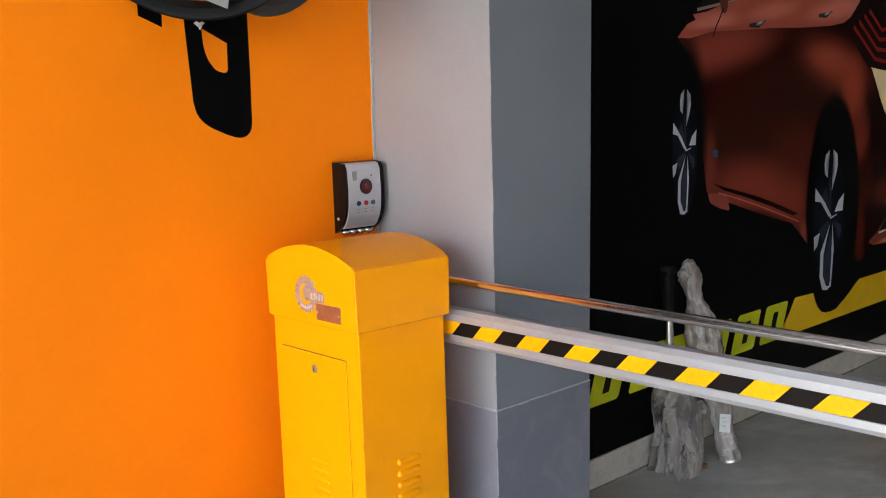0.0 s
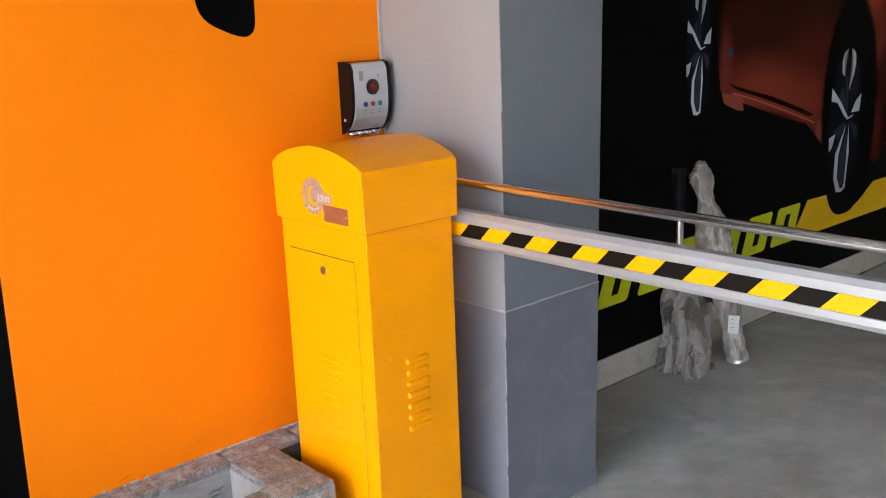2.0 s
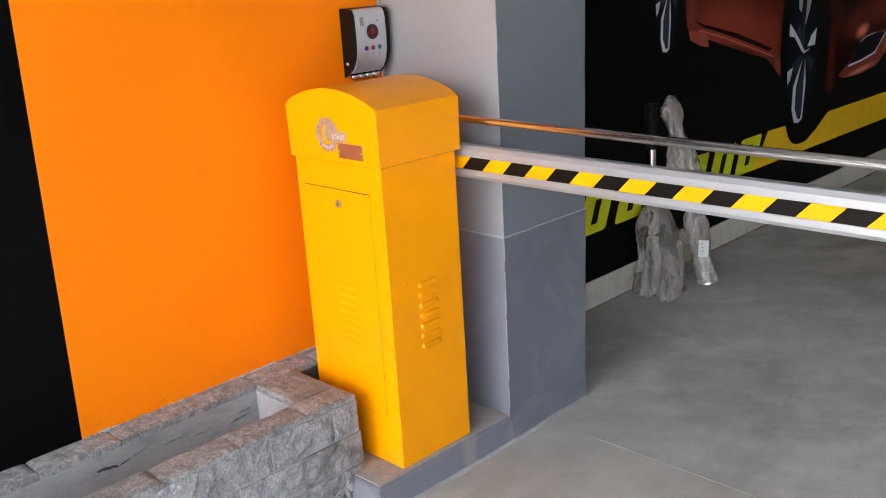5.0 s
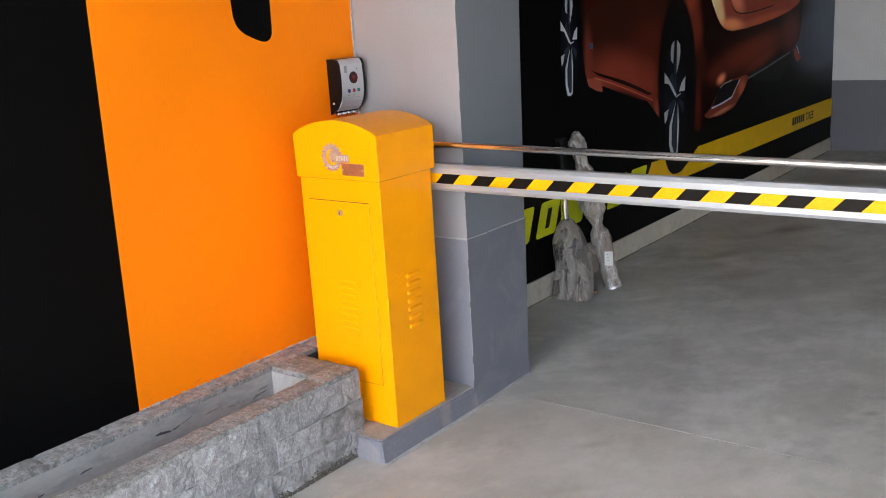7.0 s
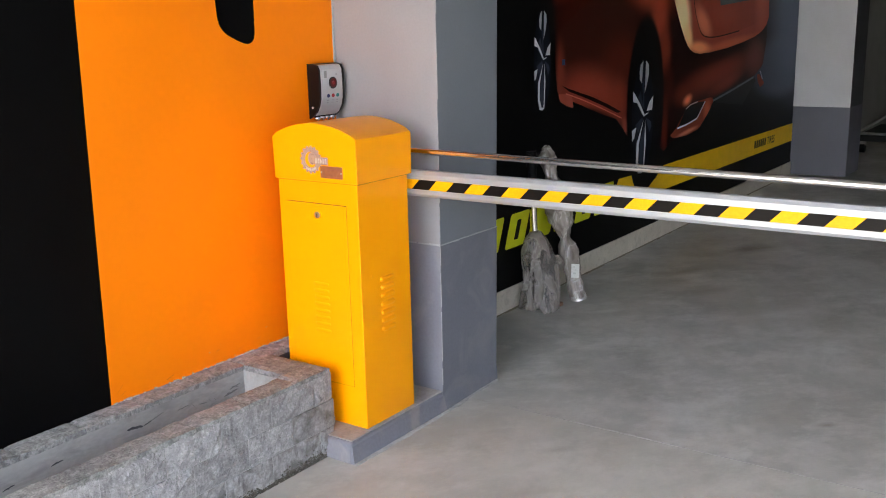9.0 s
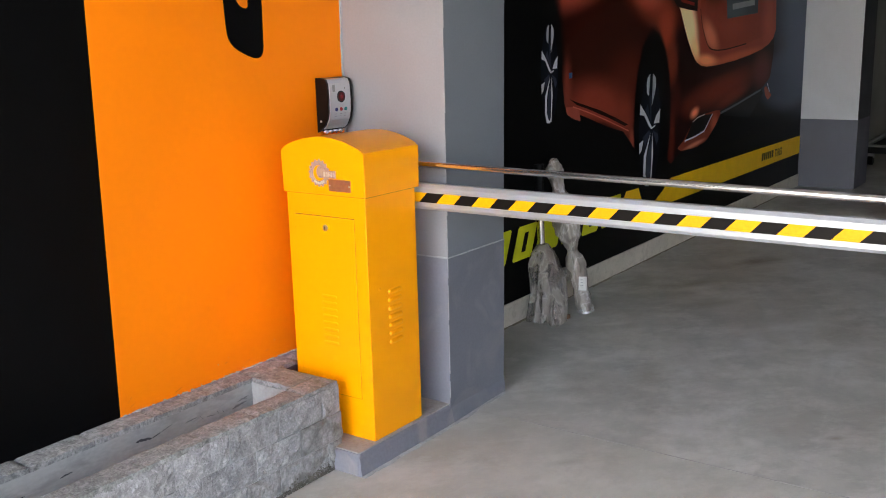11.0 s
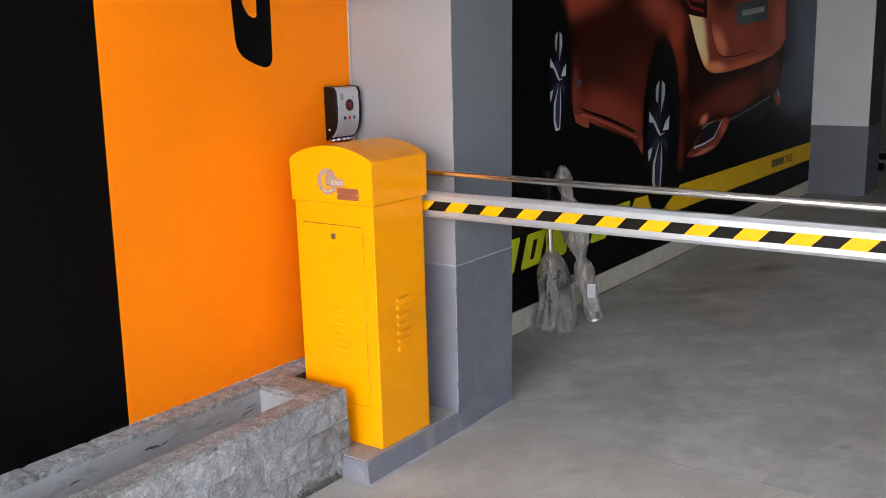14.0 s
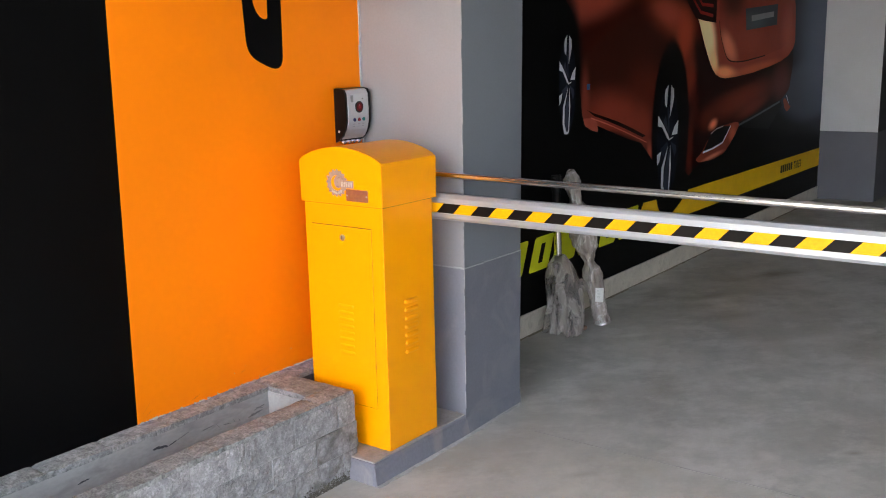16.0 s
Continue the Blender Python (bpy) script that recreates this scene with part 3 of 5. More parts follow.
bm = bmesh.new()
x = 0.83
while x < 6.7:
    w = random.uniform(0.02, 0.09)
    box(bm, x, x + w, WALL_Y - 0.013 - random.uniform(0.004, 0.016), WALL_Y - 0.010, -0.001, 0.0018 + random.uniform(0, 0.0012))
    x += w * random.uniform(0.9, 1.15)
dust = solid("dust_line", bm, DUST, "tan dust gathered along the skirting on the floor", "dust", "stuff")
pl = thing("plinth", (0.16, 0.15, 0), "low grey painted concrete plinth with a dusty top", "plinth", "", "structure")
bm = boxed(-0.108, 0.4275, -0.0195, 0.36, 0, 0.072)
for v in bm.verts:
    if v.co.z < 0.01 and v.co.x < 0:
        v.co.x -= 0.010
bmesh.ops.bevel(bm, geom=[e for e in bm.edges if max(v.co.z for v in e.verts) > 0.05], offset=0.008, segments=3, affect="EDGES", profile=0.5)
part("kerb", bm, PLINTH, pl)


def foot_run(x0, x1, steps, profile):
    """A strip along the foot of plinth and pillar; profile(x) gives the section as depth and height pairs, from the face outwards."""
    bm = bmesh.new()
    prev = None
    for i in range(steps + 1):
        x = x0 + (x1 - x0) * i / steps
        sec = profile(x)
        ring_v = [bm.verts.new((x, -d, h)) for d, h in sec] + [bm.verts.new((x, -sec[-1][0], -0.003)), bm.verts.new((x, -sec[0][0], -0.003))]
        n = len(ring_v)
        if prev:
            for k in range(n):
                bm.faces.new((prev[k], prev[(k + 1) % n], ring_v[(k + 1) % n], ring_v[k]))
        else:
            bm.faces.new(ring_v)
        prev = ring_v
    bm.faces.new(prev[::-1])
    return bm


def batter(x):
    """The painted face that slopes out towards the floor and dies away along the pillar."""
    w = 0.0015 * noise.noise(Vector((x * 14, 0.4, 0)))
    fade = 0.75 if x < 0.36 else max(0.03, 0.75 * (0.815 - x) / 0.455)
    return [(0.0170, 0.062), (0.0200 + 0.004 * fade, 0.050), (0.0200 + 0.011 * fade + w, 0.022), (0.0200 + 0.021 * fade + w, 0.0015)]


def smear(x):
    d = batter(x)[-1][0]
    w = 0.012 + 0.010 * noise.noise(Vector((x * 9, 0.3, 4.0))) + 0.006 * noise.noise(Vector((x * 40, 2.3, 0)))
    return [(d - 0.004, 0.005), (d + 0.003, 0.0025), (d + max(0.004, w), 0.0014)]


bm = foot_run(-0.1175, 0.814, 90, batter)
for v in bm.verts:
    if v.co.x < -0.1:
        v.co.x += 0.0095 * max(0.0, v.co.z) / 0.062
foot = part("batter", bm, PLINTH, pl, smooth=True)
foot.data.materials.append(PILLAR_LOW)
for f in foot.data.polygons:
    f.material_index = 1 if f.center.x > 0.4275 else 0
foot.data.set_sharp_from_angle(angle=radians(50))
part("cement_smear", foot_run(-0.118, 0.812, 80, smear), FILLET, pl, "pale cement smear along the floor", smooth=True)
part("dusty_top", boxed(-0.101, 0.4265, -0.0125, 0.355, 0.0715, 0.0765, bevel=0.002), PLINTH_TOP, pl, "brownish dusty top face")

# ---- planter ----
pt = thing("planter", (-1.6, 0.27, 0), "low stone-clad planter box standing empty along the wall", "planter")
X_END = -0.070
bm = bmesh.new()
for name, b in (("front_wall", (-3.2, X_END - 0.018, 0.112, 0.178, 0, 0.286)), ("back_wall", (-3.2, X_END - 0.05, 0.372, WALL_Y - 0.001, 0, 0.286)),
                ("end_wall", (X_END - 0.135, X_END - 0.018, 0.178, 0.372, 0, 0.286)), ("bed", (-3.2, X_END - 0.135, 0.178, 0.372, 0, 0.10))):
    part(name, boxed(*b), RENDER, pt, "grey cement-rendered core with dark stains")
part("back_wall_end", boxed(X_END - 0.05, 0.42, 0.372, WALL_Y - 0.001, 0, 0.286), GAP_SHADE, pt, "cement coloured dark for the shade in the gap by the barrier")
bm = bmesh.new()
box(bm, -3.2, X_END - 0.012, 0.0948, 0.112, 0, 0.284)
box(bm, X_END - 0.018, X_END - 0.010, 0.104, 0.36, 0, 0.284)
part("mortar_bed", bm, MORTAR, pt, "pale grey mortar between the stones")


part("bed_joint", boxed(-3.2, X_END - 0.012, 0.0968, 0.112, 0.2845, 0.2858), SOOT, pt, "dark bed joint under the coping")


def split_stone(length, height, depth, rough, seed):
    """A rough split-faced block: front towards -y, origin at its lower left back corner."""
    bm = bmesh.new()
    nx, nz = 14, 8
    rows = []
    for j in range(nz + 1):
        row = []
        for i in range(nx + 1):
            u, v = i / nx, j / nz
            edge = min(u, 1 - u, 1) * nx < 0.5 or min(v, 1 - v) * nz < 0.5
            n = noise.noise(Vector((u * length * 18 + seed * 7.3, v * height * 22, seed * 3.1)))
            n2 = noise.noise(Vector((u * length * 50 + seed * 2.3, v * height * 50, seed * 5.7)))
            n3 = abs(noise.noise(Vector((u * length * 27 + seed * 1.3, v * height * 31 + u * 2.0, seed * 0.7))))
            d = depth + (n * rough + n2 * rough * 0.45 - n3 * rough * 1.1) - (rough * 0.5 if edge else 0)
            d = max(d, 0.0105)
            row.append(bm.verts.new((u * length + (0 if edge else n2 * 0.004), -d, v * height)))
        rows.append(row)
    for j in range(nz):
        for i in range(nx):
            bm.faces.new((rows[j][i], rows[j][i + 1], rows[j + 1][i + 1], rows[j + 1][i]))
    rim = [rows[0][i] for i in range(nx + 1)] + [rows[j][nx] for j in range(1, nz + 1)] + [rows[nz][i] for i in range(nx - 1, -1, -1)] + [rows[j][0] for j in range(nz - 1, 0, -1)]
    back = [bm.verts.new((v.co.x, 0, v.co.z)) for v in rim]
    for i in range(len(rim)):
        bm.faces.new((rim[i], back[i], back[(i + 1) % len(rim)], rim[(i + 1) % len(rim)]))
    return bm


def lay(name, me, parent, m):
    ob = new(name, me)
    ob.parent = parent
    ob.matrix_parent_inverse = Matrix.Translation(parent.location).inverted()
    ob.matrix_basis = m
    return ob


stone_h = 0.097
joints = ([-0.068, -0.155, -0.355, -0.563, -0.769], [-0.062, -0.265, -0.459, -0.675], [-0.066, -0.135, -0.362])[::-1]
for k in range(3):
    z = 0.002 + k * stone_h
    row = joints[k]
    while row[-1] > -3.0:
        row.append(row[-1] - random.uniform(0.19, 0.22))
    for i, (b, a) in enumerate(zip(row, row[1:])):
        dirty = k == 0 and a > -0.9 or k == 1 and i == 0
        me = mesh_of("stone", split_stone(b - a - 0.003, stone_h - 0.003, 0.0145, 0.0075, 60 * k + i), STONE_DIRTY if dirty else STONE)
        lay("stone", me, pt, pose(a, 0.104 + random.uniform(-0.0015, 0.001), z))
    y = 0.112
    while y < 0.30:
        me = mesh_of("stone", split_stone(0.112, stone_h - 0.003, 0.012, 0.0075, 300 + 10 * k + int(y * 10)), STONE)
        lay("stone", me, pt, pose(X_END - 0.012 + (0.0, 0.006, -0.004)[k], y, z, 0, 0, 90))
        y += 0.1125


# dark crust of moss and mud grown along the foot of the stones
bm = bmesh.new()
rng = random.Random(77)
for _ in range(1500):
    x = rng.uniform(-0.66, -0.085)
    thick = 0.5 + 0.5 * noise.noise(Vector((x * 11.0, 0.7, 0.0)))
    if rng.random() > 0.25 + thick:
        continue
    z = abs(rng.gauss(0.0, 0.004 + 0.017 * thick))
    w = rng.uniform(0.0014, 0.0042)
    bump = bmesh.ops.create_icosphere(bm, subdivisions=1, radius=1.0)["verts"]
    for v in bump:
        j = 1.0 + rng.uniform(-0.3, 0.3)
        v.co = Vector((x + v.co.x * w * j, 0.0905 + v.co.y * 0.0028 - 0.003 * max(0.0, 1 - z / 0.02), z + v.co.z * w * 0.8 * j))
tagged(part("moss_crust", bm, CRUST, pt, "dark crust of moss and mud along the foot", smooth=True), kind="stuff")


def cope_stone(length, width, height, seed, flush=False):
    """A thin rough capping slab. flush: its far edge lies against the wall."""
    bm = bmesh.new()
    nx, ny = 15, 7
    rows = []
    for j in range(ny + 1):
        row = []
        for i in range(nx + 1):
            u, v = i / nx, j / ny
            n = noise.noise(Vector((u * length * 16 + seed * 4.1, v * width * 20, seed))) + 0.7 * noise.noise(Vector((u * length * 55 + seed * 1.1, v * width * 60, seed * 2.0)))
            side = noise.noise(Vector((u * length * 30, seed * 1.7, v * 3))) + 0.8 * noise.noise(Vector((u * length * 90, seed * 0.7, v * 3)))
            yy = v * width + (side * 0.0035 if j == 0 or j == ny and not flush else 0)
            calm = 0.25 if flush and j == ny else 1.0
            worn = 0.0035 if i in (0, nx) or j == 0 or j == ny and not flush else 0
            row.append(bm.verts.new((u * length, yy, height + n * 0.0030 * calm - worn)))
        rows.append(row)
    for j in range(ny):
        for i in range(nx):
            bm.faces.new((rows[j][i], rows[j][i + 1], rows[j + 1][i + 1], rows[j + 1][i]))
    rim = [rows[0][i] for i in range(nx + 1)] + [rows[j][nx] for j in range(1, ny + 1)] + [rows[ny][i] for i in range(nx - 1, -1, -1)] + [rows[j][0] for j in range(ny - 1, 0, -1)]
    low = [bm.verts.new((v.co.x, v.co.y, 0)) for v in rim]
    for i in range(len(rim)):
        bm.faces.new((rim[i], low[i], low[(i + 1) % len(rim)], rim[(i + 1) % len(rim)]))
    return bm


front_copes = [mesh_of("coping_stone", cope_stone(0.2085, 0.088, 0.021, s), COPING) for s in range(8)]
back_copes = [mesh_of("coping_stone", cope_stone(0.2085, 0.080, 0.020, 10 + s, True), COPING) for s in range(8)]
end_cope = mesh_of("coping_stone", cope_stone(0.185, 0.128, 0.021, 30), COPING)
corner_cope = mesh_of("coping_stone", cope_stone(0.155, 0.090, 0.021, 31), COPING)
lay("coping_stone", corner_cope, pt, pose(X_END - 0.1585, 0.096, 0.286))
lay("coping_stone", end_cope, pt, pose(X_END - 0.004, 0.188, 0.286, 0, 0, 90))
x, k = X_END - 0.1605, 0
while x > -3.0:
    x -= 0.2105
    lay("coping_stone", front_copes[k * 3 % 8], pt, pose(x, 0.094, 0.286 + random.uniform(-0.001, 0.001)))
    k += 1
bm = bmesh.new()
x = 0.1
while x > -0.67:
    w = random.uniform(0.003, 0.016)
    if random.random() < (0.85 if -0.3 < x else 0.5):
        box(bm, x - w, x, WALL_Y - random.uniform(0.002, 0.006), WALL_Y + 0.001, 0.300, 0.3075 + random.uniform(0, 0.003))
    x -= w * random.uniform(1.0, 1.2)
tagged(part("plaster_residue", bm, RESIDUE, pt, "whitish plaster residue along the wall"), kind="stuff")
# smears drawn out along the back plaster: runs of uneven width
for x0, x1, z0, z1, w in ((-0.690, -0.632, 0.247, 0.239, 0.009), (-0.628, -0.598, 0.238, 0.245, 0.0035), (-0.594, -0.55, 0.246, 0.256, 0.0025), (-0.50, -0.45, 0.241, 0.245, 0.002), (-0.440, -0.426, 0.246, 0.228, 0.0016), (-0.41, -0.375, 0.232, 0.228, 0.0018),
                          (-0.366, -0.360, 0.237, 0.226, 0.003), (-0.343, -0.337, 0.232, 0.222, 0.003), (-0.30, -0.235, 0.222, 0.229, 0.006), (-0.275, -0.225, 0.238, 0.246, 0.003), (-0.265, -0.232, 0.246, 0.236, 0.002), (-0.95, -0.91, 0.235, 0.238, 0.004), (-1.10, -1.06, 0.22, 0.226, 0.004)):
    up, down = [], []
    for i in range(9):
        u = i / 8
        h = w * (0.25 + math.sin(math.pi * u) ** 0.6) * random.uniform(0.55, 1.2)
        px, pz = x0 + (x1 - x0) * u, z0 + (z1 - z0) * u + random.uniform(-0.25, 0.25) * w
        up.append((px, pz + h / 2))
        down.append((px + 0.0002, pz - h / 2))
    part("dark_smear", prism(bmesh.new(), up + down[::-1], lambda u, v, q: (u, q, v), 0.3712, 0.3722), SOOT if w > 0.0032 and x0 < -0.55 else SMEAR, pt, "dark smear on the plaster")
x, k = 0.0185, 0
while x > -3.0:
    lay("coping_stone", back_copes[k * 3 % 8], pt, pose(x, 0.3715, 0.286 + random.uniform(0, 0.001)))
    x -= 0.2110
    k += 1

# ---- barrier gate ----
Z0 = 0.0765
gate = thing("barrier_gate", (0.135, 0.172, Z0), "yellow steel boom barrier cabinet with its striped arm lowered", "barrier gate")
part("body", boxed(0.0, 0.27, 0.0, 0.351, Z0, 0.95, bevel=0.003), YELLOW, gate)
DY0, DY1, DZ0, DZ1 = 0.051, 0.318, 0.222, 0.850
part("seam", boxed(-0.0004, 0.001, DY0 - 0.0012, DY1 + 0.0008, DZ0 - 0.0012, DZ1 + 0.0024), GAP, gate, "dark gap round the door")
door = part("door", boxed(-0.0014, 0.0008, DY0, DY1, DZ0, DZ1, bevel=0.0006), YELLOW, gate, "flush yellow service door")
bm = bmesh.new()
tube(bm, (-0.004, 0.178, 0.812), (0.003, 0.178, 0.812), 0.0115)
tube(bm, (-0.006, 0.178, 0.812), (-0.003, 0.178, 0.812), 0.0075)
lock = part("lock", bm, STEEL, door, "round steel cam lock")
part("keyhole", boxed(-0.0066, -0.0058, 0.1772, 0.1788, 0.807, 0.817), GAP, door, "dark key slot")


def louvre(along, a0, a1, z, out, r=0.0078):
    """A pressed vent ridge with round ends. along: 'x' on the side, 'y' on the door."""
    bm = bmesh.new()
    rings = []
    for q, d in ((1.0, -0.0004), (0.93, out * 0.30), (0.78, out * 0.66), (0.52, out * 0.93), (0.10, out)):
        ring_v = []
        for k in range(20):
            a = math.pi * (k - 0.5) / 9 - math.pi / 2 if k < 10 else math.pi * (k - 10.5) / 9 + math.pi / 2
            t = (a1 - r if k < 10 else a0 + r) + r * q * math.cos(a)
            h = z + r * q * math.sin(a) - 0.22 * d
            ring_v.append(bm.verts.new((t, -d, h) if along == "x" else (-d, t, h)))
        rings.append(ring_v)
    for a, b in zip(rings, rings[1:]):
        for k in range(20):
            bm.faces.new((a[k], a[(k + 1) % 20], b[(k + 1) % 20], b[k]))
    bm.faces.new(rings[-1])
    bmesh.ops.recalc_face_normals(bm, faces=bm.faces)
    return bm


for i in range(7):
    part("vent_louvre", louvre("x", 0.100, 0.174, 0.409 + i * 0.0295, 0.0068, 0.0085), YELLOW, gate, smooth=True)
for i in range(8):
    part("vent_louvre", louvre("y", 0.141, 0.212, 0.405 + i * 0.0238, 0.0030, 0.0075), YELLOW, door, smooth=True)

part("dent", louvre("x", 0.049, 0.061, 0.607, 0.0016, 0.0058), YELLOW, gate, "small dent in the side sheet", smooth=True)

# cover with a shallow arched lid
CY0, CY1, EAVE, CROWN, RIM = -0.011, 0.356, 1.073, 1.120, 0.928
arch = [(CY0, RIM), (CY0, EAVE - 0.006)]
for i in range(25):
    u = i / 24
    arch.append((CY0 + (CY1 - CY0) * u, EAVE + (CROWN - EAVE) * (1 - (2 * u - 1) ** 2) ** 0.9))
arch += [(CY1, EAVE - 0.006), (CY1, RIM)]
bm = prism(bmesh.new(), arch, lambda u, v, w: (w, u, v), -0.012, 0.283)
bmesh.ops.bevel(bm, geom=[e for e in bm.edges if abs(e.verts[0].co.x - e.verts[1].co.x) < 1e-5], offset=0.0035, segments=3, affect="EDGES")
cover = part("cover", bm, YELLOW, gate, "yellow cover with an arched top", smooth=True)
cover.data.set_sharp_from_angle(angle=radians(28))
part("cover_seam", boxed(-0.006, 0.277, -0.005, 0.350, RIM - 0.0015, RIM + 0.002), YELLOW, gate, "folded lower lip of the cover")

# Brown strip that paints the thin shadow below the cover's lip.
part("cover_gap", boxed(-0.0008, 0.2708, -0.0008, 0.3518, RIM - 0.0040, RIM - 0.0012), SHADED, gate, "thin brown line painted as the shade under the cover")

# emblem: toothed ring, crescent and bar, all plain foil
EX = -0.0135
cy, cz = 0.184, 1.000
teeth = 16
outer = []
for i in range(teeth * 4):
    a = 2 * math.pi * i / (teeth * 4)
    r = 0.047 if (i // 2) % 2 == 0 else 0.041
    outer.append((cy + r * math.cos(a), cz + r * math.sin(a)))


def ring(bm, outer_pts, inner_pts, x0, x1):
    n = len(outer_pts)
    vs = [[bm.verts.new((x, p[0], p[1])) for p in pts] for x, pts in ((x0, outer_pts), (x0, inner_pts), (x1, outer_pts), (x1, inner_pts))]
    for i in range(n):
        j = (i + 1) % n
        bm.faces.new((vs[0][i], vs[0][j], vs[1][j], vs[1][i]))
        bm.faces.new((vs[2][i], vs[3][i], vs[3][j], vs[2][j]))
        bm.faces.new((vs[0][i], vs[2][i], vs[2][j], vs[0][j]))
        bm.faces.new((vs[1][i], vs[1][j], vs[3][j], vs[3][i]))
    return bm


inner = [(cy + 0.026 * math.cos(2 * math.pi * i / 64), cz + 0.026 * math.sin(2 * math.pi * i / 64)) for i in range(64)]
emblem = part("emblem", ring(bmesh.new(), outer, inner, EX, -0.0115), FOIL, cover, "pinkish silver gear-shaped emblem")
disc = [(cy - 0.006 + 0.017 * math.cos(2 * math.pi * i / 32), cz + 0.004 + 0.021 * math.sin(2 * math.pi * i / 32)) for i in range(32)]
part("emblem_core", prism(bmesh.new(), disc, lambda u, v, w: (w, u, v), EX, -0.0115), FOIL, cover)
part("emblem_bar", boxed(EX - 0.0005, -0.0115, 0.110, 0.172, 0.985, 1.010), FOIL, cover)
bm = bmesh.new()
for i in range(5):
    box(bm, EX - 0.0012, EX, 0.114 + i * 0.0105, 0.121 + i * 0.0105, 0.9895, 1.0055)
part("emblem_bars", bm, FOIL_PALE, cover, "pale illegible marks")
bm = bmesh.new()
for i in range(6):
    a = radians(235 + i * 14)
    box(bm, EX - 0.001, EX, cy + 0.034 * math.cos(a) - 0.003, cy + 0.034 * math.cos(a) + 0.003, cz + 0.034 * math.sin(a) - 0.004, cz + 0.034 * math.sin(a) + 0.004)
part("emblem_marks", bm, FOIL_PALE, cover, "pale illegible marks")
part("nameplate", boxed(-0.0138, -0.0115, 0.048, 0.143, 0.942, 0.982, bevel=0.0006), PLAQUE, cover, "blank copper-coloured plate")
for y in (0.053, 0.138):
    part("rivet", tube(bmesh.new(), (-0.0155, y, 0.961), (-0.0136, y, 0.961), 0.0028, seg=10), STEEL, cover)

# boom: hollow aluminium profile with a taped groove, and a guard bar above it
BX0, BX1, BZ0, BZ1 = 0.300, 0.342, 0.843, 0.933
BEND, BROOT = -3.0, 0.24
profile = [(BX0, BZ0 + 0.010), (BX0 + 0.006, BZ0), (BX1 - 0.006, BZ0), (BX1, BZ0 + 0.010), (BX1, BZ1 - 0.012), (BX1 - 0.008, BZ1), (BX0 + 0.008, BZ1), (BX0, BZ1 - 0.012),
           (BX0, 0.904), (BX0 + 0.003, 0.9035), (BX0 + 0.003, 0.8675), (BX0, 0.867)]
boom = part("boom", prism(bmesh.new(), profile, lambda u, v, w: (u, w, v), BROOT, BEND), ALU, gate, "lowered aluminium boom with hazard tape")
y, k = 0.2224, 0
while y > BEND + 0.08:
    lean = 0.033
    quad = [(y, 0.8685), (y - 0.0728, 0.8685), (y - 0.0728 - lean, 0.9025), (y - lean, 0.9025)]
    part("hazard_stripe", prism(bmesh.new(), quad, lambda u, v, w: (w, u, v), BX0 + 0.0008, BX0 + 0.0028), TAPE_K if k % 2 else TAPE_Y, boom, "black tape" if k % 2 else "yellow tape")
    y -= 0.0728
    k += 1
part("guard_bar", tube(bmesh.new(), (0.345, BROOT, 0.9985), (0.345, BEND, 0.966), 0.0115, seg=32), BAR_STEEL, gate, "round polished steel bar above the boom")
bm = bmesh.new()
tube(bm, (0.26, 0.165, 0.89), (0.3005, 0.165, 0.89), 0.032)
part("pivot", bm, STEEL, gate, "steel pivot shaft")
part("bracket", boxed(0.305, 0.352, 0.18, 0.23, 0.85, 1.000), STEEL, gate)
part("bracket", boxed(0.305, 0.352, BEND + 0.02, BEND + 0.06, 0.93, 0.992), STEEL, gate)

# ---- intercom ----
ic = thing("intercom", (0.352, 0.43, 1.10), "black and silver call box with a red lens on the wall", "intercom")
IX0, IX1 = 0.281, 0.420


def case_profile(out):
    top, low = 1.298, 1.104
    pts = [(WALL_Y - 0.001, low - 0.006), (WALL_Y - 0.001, top)]
    pts += [(WALL_Y - 0.030, top), (0.404 - out, top - 0.005), (0.396 - out, top - 0.020), (0.393 - out, 1.220), (0.395 - out, 1.172), (0.402 - out, 1.146), (0.415 - out, 1.124), (0.430 - out, low + 0.006), (0.437 - out, low)]
    return pts


bm = prism(bmesh.new(), case_profile(0.0), lambda u, v, w: (w, u, v), IX0, IX0 + 0.009)
prism(bm, case_profile(0.0), lambda u, v, w: (w, u, v), IX1 - 0.009, IX1)
prism(bm, [(u + 0.006, v) for u, v in case_profile(0.0)][2:] + [(WALL_Y - 0.001, 1.104), (WALL_Y - 0.001, 1.298)], lambda u, v, w: (w, u, v), IX0 + 0.008, IX1 - 0.008)
part("case", bm, CASE, ic, "black plastic case")
front = [(0.412, 1.2955), (0.4005, 1.2915), (0.3925, 1.277), (0.3895, 1.220), (0.3915, 1.172), (0.3985, 1.145), (0.4115, 1.122), (0.426, 1.110), (0.432, 1.112), (0.4165, 1.126), (0.404, 1.148), (0.397, 1.173), (0.395, 1.220), (0.397, 1.275), (0.404, 1.287)]
part("front_panel", prism(bmesh.new(), front, lambda u, v, w: (w, u, v), IX0 + 0.0095, IX1 - 0.016), SILVER, ic, "curved silver front")
part("lens_ring", tube(bmesh.new(), (0.350, 0.396, 1.228), (0.350, 0.3875, 1.228), 0.0215, seg=32), CASE, ic)
part("lens", tube(bmesh.new(), (0.350, 0.392, 1.228), (0.350, 0.3862, 1.228), 0.0165, seg=32), LENS_RED, ic, "dark red round lens")
